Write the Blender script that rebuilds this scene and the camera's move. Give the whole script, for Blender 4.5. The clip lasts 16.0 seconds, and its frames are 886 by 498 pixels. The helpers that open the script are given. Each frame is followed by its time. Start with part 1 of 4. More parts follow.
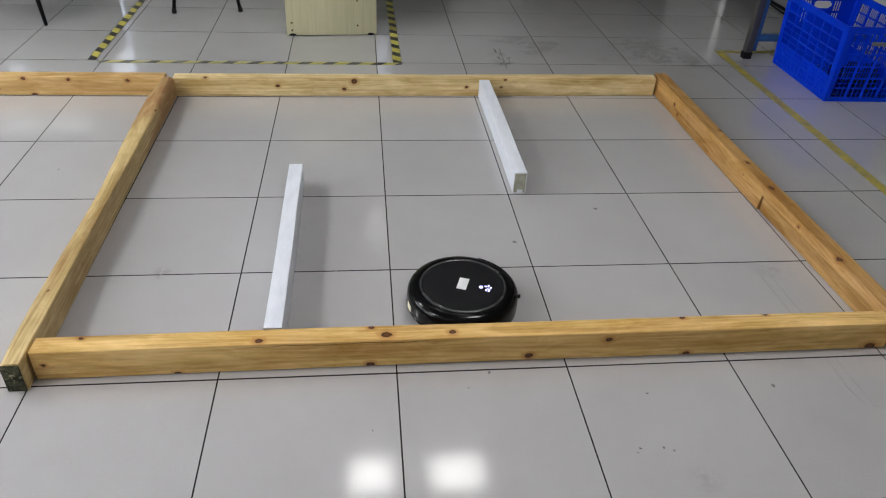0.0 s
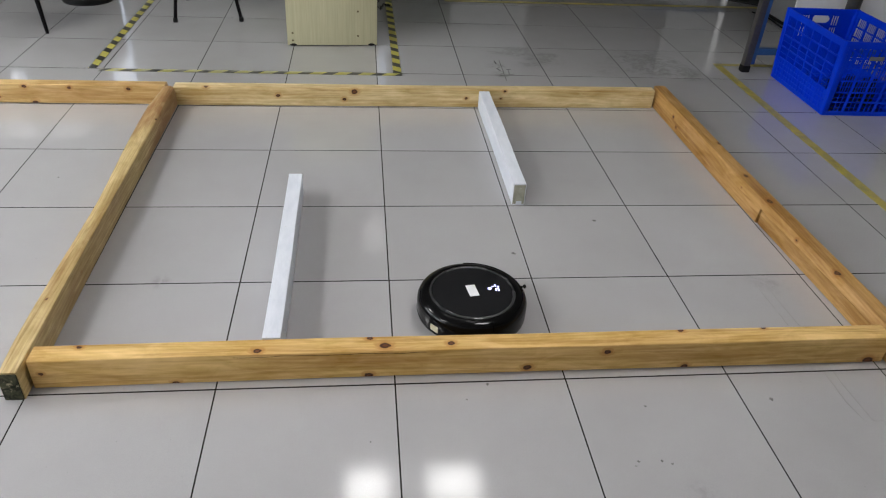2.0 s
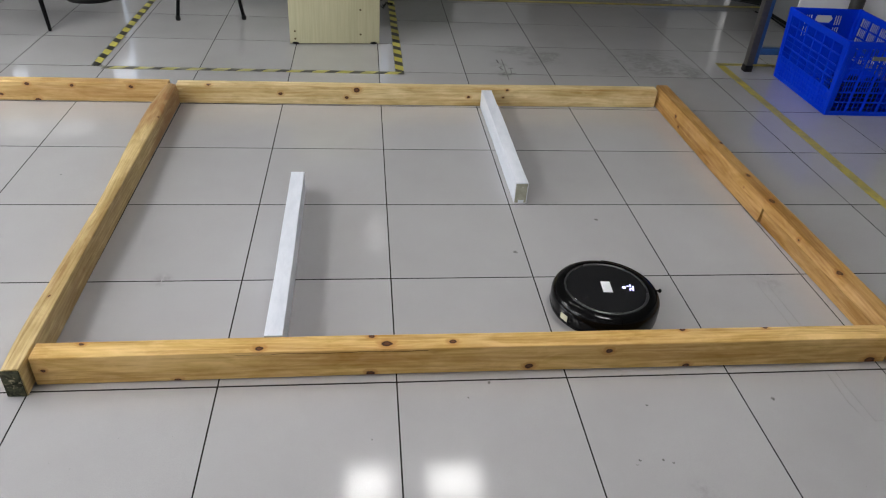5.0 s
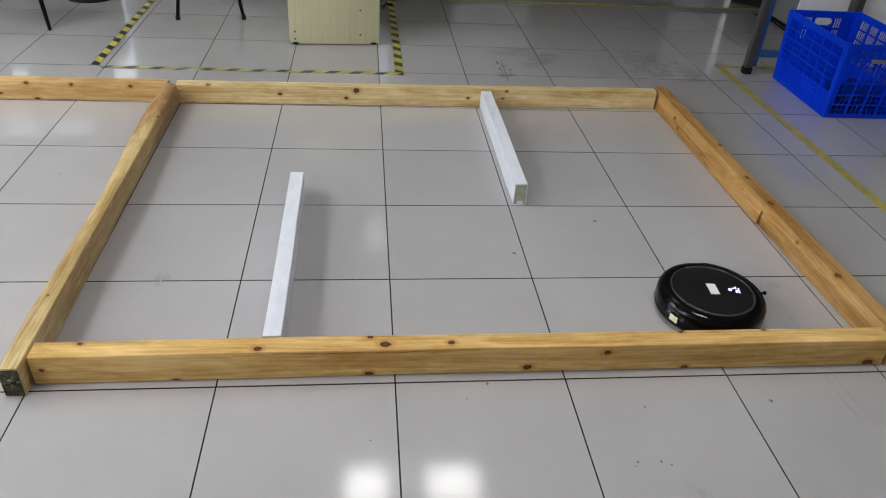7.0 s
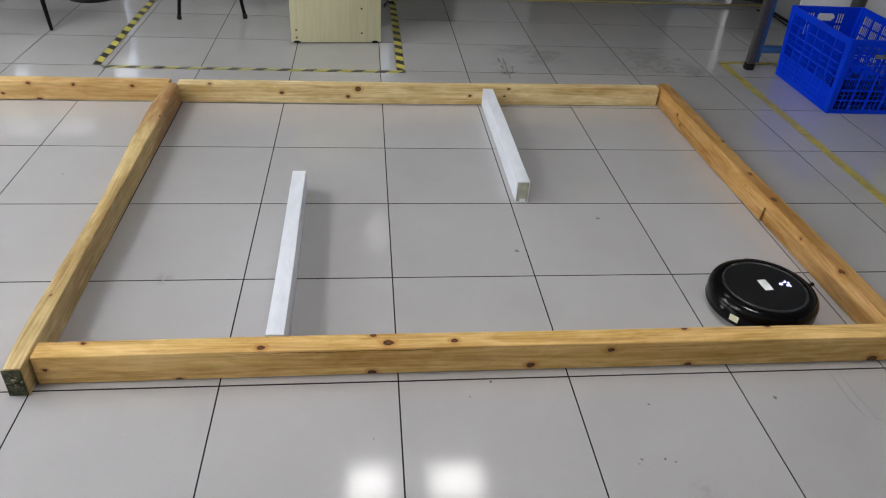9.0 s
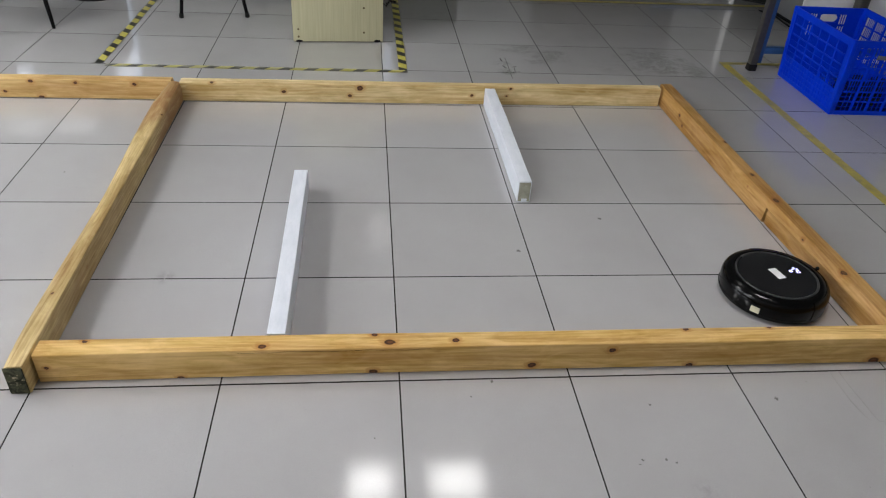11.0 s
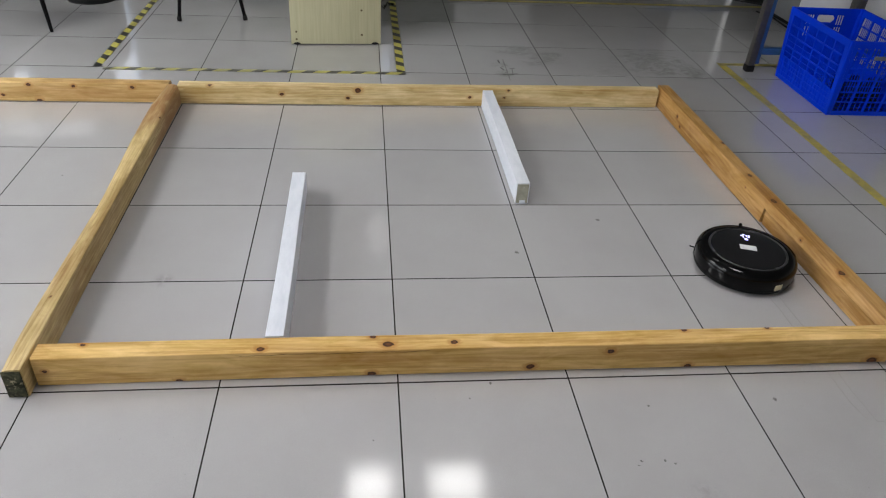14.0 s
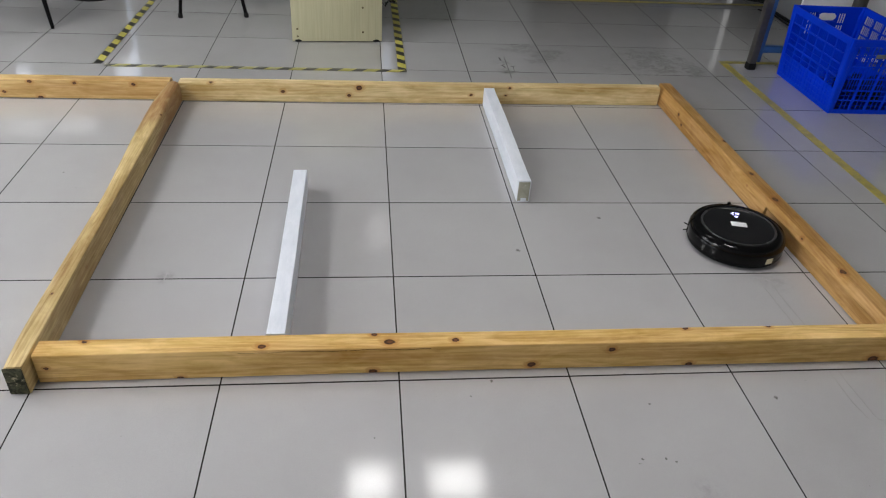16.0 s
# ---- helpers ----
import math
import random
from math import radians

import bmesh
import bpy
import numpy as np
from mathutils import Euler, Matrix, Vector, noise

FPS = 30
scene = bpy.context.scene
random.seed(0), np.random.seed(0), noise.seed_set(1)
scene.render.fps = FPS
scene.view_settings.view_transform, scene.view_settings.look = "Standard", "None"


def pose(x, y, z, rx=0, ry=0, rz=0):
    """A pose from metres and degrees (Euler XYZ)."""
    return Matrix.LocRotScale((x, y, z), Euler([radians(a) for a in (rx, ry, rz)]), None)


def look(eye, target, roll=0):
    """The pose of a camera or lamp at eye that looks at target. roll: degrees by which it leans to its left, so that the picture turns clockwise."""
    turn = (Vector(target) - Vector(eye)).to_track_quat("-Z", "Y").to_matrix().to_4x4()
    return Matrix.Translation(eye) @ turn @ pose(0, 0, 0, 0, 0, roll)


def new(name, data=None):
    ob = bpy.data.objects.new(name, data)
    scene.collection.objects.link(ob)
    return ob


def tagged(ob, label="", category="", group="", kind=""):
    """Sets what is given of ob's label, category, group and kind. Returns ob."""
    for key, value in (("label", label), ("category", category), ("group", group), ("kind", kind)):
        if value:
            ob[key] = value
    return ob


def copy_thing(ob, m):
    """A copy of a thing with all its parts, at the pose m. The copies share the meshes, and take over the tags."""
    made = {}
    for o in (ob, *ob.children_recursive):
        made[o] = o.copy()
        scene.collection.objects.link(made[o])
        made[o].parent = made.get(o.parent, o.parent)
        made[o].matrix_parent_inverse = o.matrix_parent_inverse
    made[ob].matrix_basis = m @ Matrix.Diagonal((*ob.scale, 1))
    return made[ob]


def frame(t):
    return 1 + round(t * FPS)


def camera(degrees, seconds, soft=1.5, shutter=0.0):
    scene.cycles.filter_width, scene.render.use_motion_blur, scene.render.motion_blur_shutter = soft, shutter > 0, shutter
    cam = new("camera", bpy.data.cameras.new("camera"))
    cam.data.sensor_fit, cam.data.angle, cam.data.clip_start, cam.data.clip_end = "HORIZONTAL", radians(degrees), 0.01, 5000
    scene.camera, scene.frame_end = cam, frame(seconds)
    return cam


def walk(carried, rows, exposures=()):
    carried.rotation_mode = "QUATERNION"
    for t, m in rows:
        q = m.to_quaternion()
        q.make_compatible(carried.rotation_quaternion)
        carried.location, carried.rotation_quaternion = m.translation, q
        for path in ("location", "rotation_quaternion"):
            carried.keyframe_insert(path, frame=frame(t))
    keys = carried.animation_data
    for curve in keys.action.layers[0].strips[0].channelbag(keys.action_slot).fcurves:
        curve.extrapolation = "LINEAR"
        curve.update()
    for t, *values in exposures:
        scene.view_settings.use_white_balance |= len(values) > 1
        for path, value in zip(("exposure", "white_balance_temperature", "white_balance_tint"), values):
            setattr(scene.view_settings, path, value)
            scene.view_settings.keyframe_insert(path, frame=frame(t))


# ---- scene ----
cam = camera(63.5, 16.0, soft=1.15)
PATH = [
    (0, (-0.083, -1.495, 1.471), (0.132, 0.138, 0.336), 3.2),
    (0.5, (-0.086, -1.494, 1.473), (0.132, 0.137, 0.336), 3.5),
    (1, (-0.087, -1.496, 1.475), (0.134, 0.14, 0.345), 3.6),
    (1.5, (-0.089, -1.493, 1.475), (0.134, 0.151, 0.358), 3.9),
    (2, (-0.087, -1.494, 1.477), (0.134, 0.153, 0.364), 3.7),
    (2.5, (-0.086, -1.495, 1.476), (0.131, 0.151, 0.361), 3.6),
    (3, (-0.09, -1.494, 1.473), (0.129, 0.149, 0.354), 3.7),
    (3.5, (-0.087, -1.495, 1.476), (0.13, 0.147, 0.353), 3.4),
    (4, (-0.087, -1.497, 1.476), (0.13, 0.15, 0.362), 3.5),
    (6.5, (-0.093, -1.493, 1.475), (0.126, 0.15, 0.357), 4.1),
    (7, (-0.089, -1.496, 1.477), (0.131, 0.151, 0.363), 4.1),
    (7.5, (-0.088, -1.495, 1.478), (0.129, 0.155, 0.369), 3.9),
    (8, (-0.089, -1.496, 1.477), (0.126, 0.153, 0.367), 3.7),
    (8.5, (-0.089, -1.496, 1.475), (0.124, 0.15, 0.359), 3.7),
    (9, (-0.089, -1.494, 1.475), (0.124, 0.15, 0.357), 3.7),
    (11.5, (-0.091, -1.493, 1.474), (0.119, 0.151, 0.355), 3.9),
    (12, (-0.088, -1.495, 1.478), (0.122, 0.152, 0.364), 3.6),
    (12.5, (-0.088, -1.496, 1.476), (0.121, 0.158, 0.37), 3.3),
    (13, (-0.088, -1.494, 1.476), (0.122, 0.158, 0.369), 3.5),
    (13.5, (-0.09, -1.496, 1.475), (0.122, 0.152, 0.362), 3.6),
    (14, (-0.088, -1.494, 1.475), (0.125, 0.153, 0.36), 3.7),
    (14.5, (-0.087, -1.496, 1.476), (0.125, 0.156, 0.369), 3.8),
    (15, (-0.088, -1.494, 1.475), (0.122, 0.159, 0.368), 3.6),
    (15.5, (-0.088, -1.494, 1.474), (0.121, 0.155, 0.362), 3.5),
    (16, (-0.091, -1.493, 1.475), (0.121, 0.151, 0.354), 3.8),
]
walk(cam, [(t, look(eye, target, roll)) for t, eye, target, roll in PATH], exposures=[(0, 0.2), (16, 0.2)])

# ---- world: daylight behind the windows ----
world = bpy.data.worlds.new("World")
scene.world = world
world.use_nodes = True
sky = world.node_tree.nodes.new("ShaderNodeTexSky")
sky.sky_type, sky.sun_disc = "NISHITA", False
sky.sun_elevation, sky.sun_rotation = radians(40), radians(-70)
world.node_tree.links.new(sky.outputs[0], world.node_tree.nodes["Background"].inputs[0])
world.node_tree.nodes["Background"].inputs[1].default_value = 0.12
LAMP_GLOW = 8.6
STRIP_GLOW = 27.0
WINDOW_WATTS = 62.0


# ---- node helper ----
class Nodes:
    """A small builder for procedural materials."""

    def __init__(self, name, rough=0.5, metal=0.0, spec=0.5):
        self.mat = bpy.data.materials.new(name)
        self.mat.use_nodes = True
        self.tree = self.mat.node_tree
        self.bsdf = self.tree.nodes["Principled BSDF"]
        self.bsdf.inputs["Roughness"].default_value = rough
        self.bsdf.inputs["Metallic"].default_value = metal
        self.bsdf.inputs["Specular IOR Level"].default_value = spec

    def put(self, socket, value):
        if isinstance(value, bpy.types.NodeSocket):
            self.tree.links.new(value, socket)
        elif value is not None:
            socket.default_value = value

    def node(self, kind, **settings):
        n = self.tree.nodes.new(kind)
        for key, value in settings.items():
            setattr(n, key, value)
        return n

    def coords(self, which="Object"):
        return self.node("ShaderNodeTexCoord").outputs[which]

    def position(self):
        return self.node("ShaderNodeNewGeometry").outputs["Position"]

    def mapping(self, vec, scale=(1, 1, 1), loc=(0, 0, 0), rot=(0, 0, 0)):
        n = self.node("ShaderNodeMapping")
        self.put(n.inputs["Vector"], vec)
        n.inputs["Location"].default_value = loc
        n.inputs["Rotation"].default_value = rot
        n.inputs["Scale"].default_value = scale
        return n.outputs[0]

    def noise(self, vec, scale=5.0, detail=4.0, rough=0.55, distortion=0.0):
        n = self.node("ShaderNodeTexNoise")
        self.put(n.inputs["Vector"], vec)
        n.inputs["Scale"].default_value = scale
        n.inputs["Detail"].default_value = detail
        n.inputs["Roughness"].default_value = rough
        n.inputs["Distortion"].default_value = distortion
        return n.outputs[0]

    def math(self, op, a, b=None, c=None, clamp=False):
        n = self.node("ShaderNodeMath", operation=op, use_clamp=clamp)
        for i, v in enumerate((a, b, c)):
            if v is not None:
                self.put(n.inputs[i], v)
        return n.outputs[0]

    def ramp(self, fac, a0, a1, b0=0.0, b1=1.0, smooth=False):
        n = self.node("ShaderNodeMapRange", interpolation_type="SMOOTHSTEP" if smooth else "LINEAR")
        self.put(n.inputs[0], fac)
        for i, v in enumerate((a0, a1, b0, b1)):
            n.inputs[i + 1].default_value = v
        return n.outputs[0]

    def mix(self, fac, a, b, mode="MIX"):
        n = self.node("ShaderNodeMix", data_type="RGBA", blend_type=mode)
        self.put(n.inputs[0], fac)
        self.put(n.inputs[6], a if isinstance(a, bpy.types.NodeSocket) else (*a, 1))
        self.put(n.inputs[7], b if isinstance(b, bpy.types.NodeSocket) else (*b, 1))
        return n.outputs[2]

    def distance(self, vec, point):
        n = self.node("ShaderNodeVectorMath", operation="DISTANCE")
        self.put(n.inputs[0], vec)
        n.inputs[1].default_value = point
        return n.outputs["Value"]

    def xyz(self, vec):
        n = self.node("ShaderNodeSeparateXYZ")
        self.put(n.inputs[0], vec)
        return n.outputs

    def random(self):
        return self.node("ShaderNodeObjectInfo").outputs["Random"]

    def bump(self, height, strength=0.3, dist=0.002):
        n = self.node("ShaderNodeBump")
        n.inputs["Strength"].default_value = strength
        n.inputs["Distance"].default_value = dist
        self.put(n.inputs["Height"], height)
        self.put(self.bsdf.inputs["Normal"], n.outputs[0])

    def done(self, color=None, rough=None):
        if color is not None:
            self.put(self.bsdf.inputs["Base Color"], color if isinstance(color, bpy.types.NodeSocket) else (*color, 1))
        if rough is not None:
            self.put(self.bsdf.inputs["Roughness"], rough)
        return self.mat


# ---- materials ----
def simple(name, color, rough=0.5, metal=0.0, vary=0.12, scale=14.0, spec=0.5, bump=0.0):
    """A plain surface with a little unevenness in tone and gloss."""
    n = Nodes(name, rough, metal, spec)
    p = n.coords()
    big, fine = n.noise(p, scale * 0.3, 3), n.noise(p, scale * 6, 5)
    tone = n.math("ADD", n.math("MULTIPLY", big, 0.6), n.math("MULTIPLY", fine, 0.4))
    lo, hi = [c * (1 - vary) for c in color], [min(1, c * (1 + vary)) for c in color]
    if bump:
        n.bump(fine, bump)
    return n.done(n.mix(n.ramp(tone, 0.3, 0.7), lo, hi), n.ramp(big, 0.3, 0.7, max(0.02, rough * 0.8), min(1, rough * 1.25)))


def glow(name, color, strength):
    n = Nodes(name, 0.4)
    n.bsdf.inputs["Emission Color"].default_value = (*color, 1)
    n.bsdf.inputs["Emission Strength"].default_value = strength
    return n.done(color)


def soft_diffuser(name, color, strength):
    """A milky panel with its tubes behind the middle, dimmer towards the rim."""
    n = Nodes(name, 0.4)
    o = n.xyz(n.coords("Generated"))
    level = None
    for k in (0, 1):
        off = n.math("ABSOLUTE", n.math("SUBTRACT", o[k], 0.5))
        fall = n.ramp(off, 0.5, 0.2, 0.15, 1.0, True)
        level = fall if level is None else n.math("MULTIPLY", level, fall)
    n.bsdf.inputs["Emission Color"].default_value = (*color, 1)
    n.put(n.bsdf.inputs["Emission Strength"], n.math("MULTIPLY", level, strength))
    return n.done(color)


def tile_material():
    """Polished grey porcelain with fine speckle, smears and a few scuffs."""
    n = Nodes("polished_porcelain", 0.1, spec=0.16)
    p = n.position()
    speck = n.noise(p, 420, 3, 0.6)
    cloud = n.noise(p, 2.3, 5, 0.6)
    smear = n.noise(n.mapping(p, (1.0, 3.2, 1.0), rot=(0, 0, 0.5)), 3.0, 5, 0.65)
    base = n.mix(n.ramp(speck, 0.35, 0.65), (0.388, 0.382, 0.386), (0.433, 0.426, 0.430))
    base = n.mix(n.ramp(cloud, 0.35, 0.7, 0.0, 0.9), base, (0.378, 0.367, 0.372))
    shade = n.ramp(n.random(), 0, 1, 0.965, 1.035)
    hsv = n.node("ShaderNodeHueSaturation")
    n.put(hsv.inputs["Value"], shade)
    n.put(hsv.inputs["Color"], base)
    base = hsv.outputs[0]
    # scuffs: place, reach, strength
    dirt = None
    flecks = n.noise(n.mapping(p, (1, 1, 1), rot=(0, 0, 0.4)), 34, 6, 0.75)
    flecks2 = n.noise(p, 7.5, 6, 0.7)
    for x, y, r, s in SCUFFS:
        d = n.ramp(n.distance(p, (x, y, 0)), r, r * 0.15, 0, s, True)
        dirt = d if dirt is None else n.math("MAXIMUM", dirt, d)
    mask = n.math("MULTIPLY", dirt, n.ramp(n.math("ADD", n.math("MULTIPLY", flecks, 0.45), n.math("MULTIPLY", flecks2, 0.55)), 0.44, 0.62, 0, 1, True), clamp=True)
    dust = n.math("MULTIPLY", n.ramp(n.noise(p, 55, 3, 0.8), 0.70, 0.76), 0.35)
    mask = n.math("MAXIMUM", mask, dust)
    jag = n.node("ShaderNodeTexNoise")
    n.put(jag.inputs["Vector"], p)
    jag.inputs["Scale"].default_value = 130
    wobble = n.node("ShaderNodeVectorMath", operation="MULTIPLY_ADD")
    n.put(wobble.inputs[0], jag.outputs["Color"])
    wobble.inputs[1].default_value = (0.012, 0.012, 0.0)
    shifted = n.node("ShaderNodeVectorMath", operation="SUBTRACT")
    n.put(shifted.inputs[0], p)
    shifted.inputs[1].default_value = (0.006, 0.006, 0.0)
    n.put(wobble.inputs[2], shifted.outputs[0])
    blur = wobble.outputs[0]
    for x, y, rad in SPECKS:
        mask = n.math("MAXIMUM", mask, n.ramp(n.distance(blur, (x, y, 0)), rad * 0.85, rad * 0.35, 0, 0.8, True))
    base = n.mix(mask, base, (0.075, 0.07, 0.065))
    n.bump(n.noise(p, 3.2, 2), 0.05, 0.004)
    rough = n.math("ADD", n.ramp(smear, 0.3, 0.75, 0.12, 0.2), n.math("MULTIPLY", mask, 0.3))
    n.bsdf.inputs["Coat Weight"].default_value = 1.0
    n.bsdf.inputs["Coat IOR"].default_value = 1.62
    n.put(n.bsdf.inputs["Coat Roughness"], n.ramp(smear, 0.3, 0.75, 0.058, 0.105))
    return n.done(base, rough)


SPECKS = [(0.466, 0.659, 0.012), (0.838, 0.886, 0.012), (0.268, -0.012, 0.007), (1.095, -0.109, 0.009), (-0.074, -0.21, 0.005), (-1.33, 1.247, 0.006),
          (0.708, -0.119, 0.006), (0.624, -0.311, 0.005), (0.613, -0.324, 0.004), (0.688, -0.313, 0.005), (0.712, -0.323, 0.005), (0.673, 0.003, 0.007),
          (2.179, 1.814, 0.014), (0.2, -0.07, 0.005), (0.729, 2.515, 0.022), (0.742, 2.54, 0.015), (0.735, 2.64, 0.012)]
SCUFFS = [(0.73, 2.53, 0.07, 0.9), (0.72, 2.66, 0.08, 0.6), (0.895, 2.937, 0.13, 0.6), (1.07, 2.827, 0.15, 0.7), (0.95, 2.74, 0.14, 0.4), (1.71, 2.77, 0.32, 0.8), (1.84, 2.64, 0.22, 0.7),
          (1.45, 2.62, 0.25, 0.16), (0.77, 2.946, 0.1, 0.4), (1.36, 0.46, 0.1, 0.2), (-0.765, 0.51, 0.05, 0.4), (2.6, 1.5, 0.4, 0.12), (0.4, 3.55, 0.3, 0.1), (0.76, -0.42, 0.06, 0.2)]


def wood(name, axis, knots, light, dark, rough=0.5, seed=0.0, wear=0.0, stain=None):
    """Planed pine: stretched grain that bends round dark knots (x, y, z, radius)."""
    n = Nodes(name, rough, spec=0.35)
    p = n.coords()
    along = {0: (1, 9, 9), 1: (9, 1, 9)}[axis]
    squash = {0: (0.74, 1, 1), 1: (1, 0.74, 1)}[axis]
    warp = n.node("ShaderNodeTexNoise")
    n.put(warp.inputs["Vector"], n.mapping(p, along, loc=(seed, seed * 2, seed)))
    warp.inputs["Scale"].default_value, warp.inputs["Detail"].default_value = 1.1, 2
    knot = halo = core = None
    q = n.mapping(p, squash)
    wob = n.node("ShaderNodeVectorMath", operation="MULTIPLY_ADD")
    wn = n.node("ShaderNodeTexNoise")
    n.put(wn.inputs["Vector"], p)
    wn.inputs["Scale"].default_value = 60
    n.put(wob.inputs[0], wn.outputs["Color"])
    wob.inputs[1].default_value = (0.007, 0.007, 0.007)
    n.put(wob.inputs[2], q)
    for x, y, z, r in knots:
        r *= 0.93
        c = (x * squash[0] + 0.0035, y * squash[1] + 0.0035, z + 0.0035)
        d = n.distance(wob.outputs[0], c)
        k = n.ramp(d, r * 1.02, r * 0.72, 0, 1, True)
        h = n.ramp(d, r * 2.3, r * 0.8, 0, 1, True)
        m = n.ramp(d, r * 0.62, r * 0.3, 0, 0.45, True)
        core = m if core is None else n.math("MAXIMUM", core, m)
        knot = k if knot is None else n.math("MAXIMUM", knot, k)
        halo = h if halo is None else n.math("MAXIMUM", halo, h)
    o = n.xyz(p)
    cross = n.math("ADD", o[1 - axis], n.math("MULTIPLY", o[2], 0.8))
    swirl = n.math("ADD", n.math("MULTIPLY", warp.outputs[0], 0.085), n.math("MULTIPLY", halo, 0.02))
    ring = n.math("SINE", n.math("MULTIPLY", n.math("ADD", cross, swirl), 430.0))
    fibre = n.noise(n.mapping(p, tuple(a * (0.9 if a == 1 else 9) for a in along), loc=(seed, 0, seed)), 3.2, 5, 0.6)
    broad = n.noise(n.mapping(p, tuple(a * 0.8 for a in along), loc=(0, seed, 0)), 1.7, 4, 0.6)
    g = n.math("ADD", n.math("MULTIPLY", n.ramp(ring, -1, 1), 0.07), n.math("ADD", n.math("MULTIPLY", fibre, 0.17), n.math("MULTIPLY", broad, 0.83)))
    col = n.mix(n.ramp(g, 0.41, 0.69, 0, 1), light, dark)
    streak = n.noise(n.mapping(p, tuple(a * (1.4 if a == 1 else 3.5) for a in along), loc=(seed * 3, seed, 0)), 2.0, 4, 0.6, 0.8)
    col = n.mix(n.ramp(streak, 0.53, 0.68, 0, 0.52), col, tuple(c * f for c, f in zip(dark, (0.75, 0.68, 0.6))))
    blotch = n.noise(n.mapping(p, tuple(1.0 if a == 1 else 3.2 for a in along), loc=(seed, seed * 1.7, 0)), 6.5, 5, 0.62, 0.7)
    tone = n.node("ShaderNodeHueSaturation")
    n.put(tone.inputs["Value"], n.ramp(blotch, 0.3, 0.7, 1.2, 0.8))
    n.put(tone.inputs["Saturation"], n.ramp(blotch, 0.3, 0.7, 0.93, 1.1))
    n.put(tone.inputs["Color"], col)
    col = tone.outputs[0]
    sap = n.noise(n.mapping(p, tuple(0.7 if a == 1 else 5.0 for a in along), loc=(seed * 5, 0, seed)), 4.0, 4, 0.6, 1.2)
    col = n.mix(n.ramp(sap, 0.56, 0.68, 0, 0.35), col, tuple(min(1.0, c * f) for c, f in zip(light, (1.12, 1.16, 1.25))))
    if stain:
        edge = n.math("ADD", o[axis], n.math("MULTIPLY", n.math("SUBTRACT", broad, 0.5), 1.6))
        col = n.mix(n.math("MULTIPLY", n.math("MULTIPLY", n.ramp(edge, stain[0], stain[1], 0, 1, True), n.ramp(blotch, 0.35, 0.6, 0.45, 1.0)), 0.9), col, (0.28, 0.135, 0.05))
    if wear:
        col = n.mix(n.ramp(n.noise(n.mapping(p, along), 2.2, 5, 0.7), 0.55, 0.72, 0, wear), col, (0.3, 0.16, 0.06))
    col = n.mix(n.math("MULTIPLY", halo, 0.6), col, tuple(c * f for c, f in zip(dark, (0.85, 0.6, 0.36))))
    col = n.mix(knot, col, n.mix(core, n.mix(n.noise(p, 160, 3), (0.018, 0.005, 0.001), (0.075, 0.022, 0.004)), (0.21, 0.07, 0.015)))
    n.bump(n.math("ADD", fibre, n.math("MULTIPLY", knot, -0.5)), 0.18, 0.0015)
    return n.done(col, n.ramp(fibre, 0.3, 0.7, rough * 0.8, rough * 1.2))


def white_paint():
    n = Nodes("white_painted_wood", 0.45)
    p = n.coords()
    blotch = n.noise(n.mapping(p, (6, 1.5, 6)), 5, 6, 0.7)
    brush = n.noise(n.mapping(p, (60, 2, 60)), 3, 4, 0.6)
    col = n.mix(n.ramp(blotch, 0.4, 0.72, 0, 0.75), (0.70, 0.725, 0.785), (0.56, 0.595, 0.66))
    col = n.mix(n.ramp(n.noise(p, 45, 5, 0.7), 0.66, 0.74, 0, 0.6), col, (0.45, 0.44, 0.4))
    n.bump(brush, 0.15, 0.001)
    return n.done(col)


def end_grain(name, pale, deep, patch):
    n = Nodes(name, 0.75, spec=0.2)
    p = n.coords()
    a = n.noise(p, 26, 6, 0.65, 0.6)
    col = n.mix(n.ramp(a, 0.42, 0.6), deep, patch)
    col = n.mix(n.ramp(n.noise(p, 70, 5, 0.7), 0.58, 0.68), col, pale)
    n.bump(a, 0.4, 0.003)
    return n.done(col)


def hazard_material(axis):
    """Yellow tape with slanted black bars, scuffed."""
    n = Nodes("hazard_tape", 0.42)
    p = n.position()
    o = n.xyz(p)
    u = n.math("ADD", o[axis], n.math("MULTIPLY", o[1 - axis], 0.75 if axis else -0.9))
    saw = n.math("FRACT", n.math("DIVIDE", n.math("ADD", u, 20.0), 0.138))
    bar = n.ramp(saw, 0.53, 0.56)
    wear = n.noise(p, 9, 6, 0.75)
    yellow = n.mix(n.ramp(wear, 0.4, 0.7, 0, 0.8), (0.49, 0.44, 0.06), (0.39, 0.365, 0.13))
    if axis == 0:
        rub = n.math("MULTIPLY", n.ramp(n.noise(p, 16, 5, 0.7), 0.42, 0.6), n.ramp(o[0], -0.3, -0.75, 0.3, 0.95))
        yellow = n.mix(rub, yellow, (0.40, 0.385, 0.27))
    black = n.mix(n.ramp(wear, 0.45, 0.68, 0, 0.5), (0.012, 0.012, 0.012), (0.09, 0.088, 0.07))
    if axis == 0:
        black = n.mix(rub, black, (0.2, 0.195, 0.15))
    return n.done(n.mix(bar, yellow, black), n.ramp(wear, 0.3, 0.7, 0.3, 0.55))


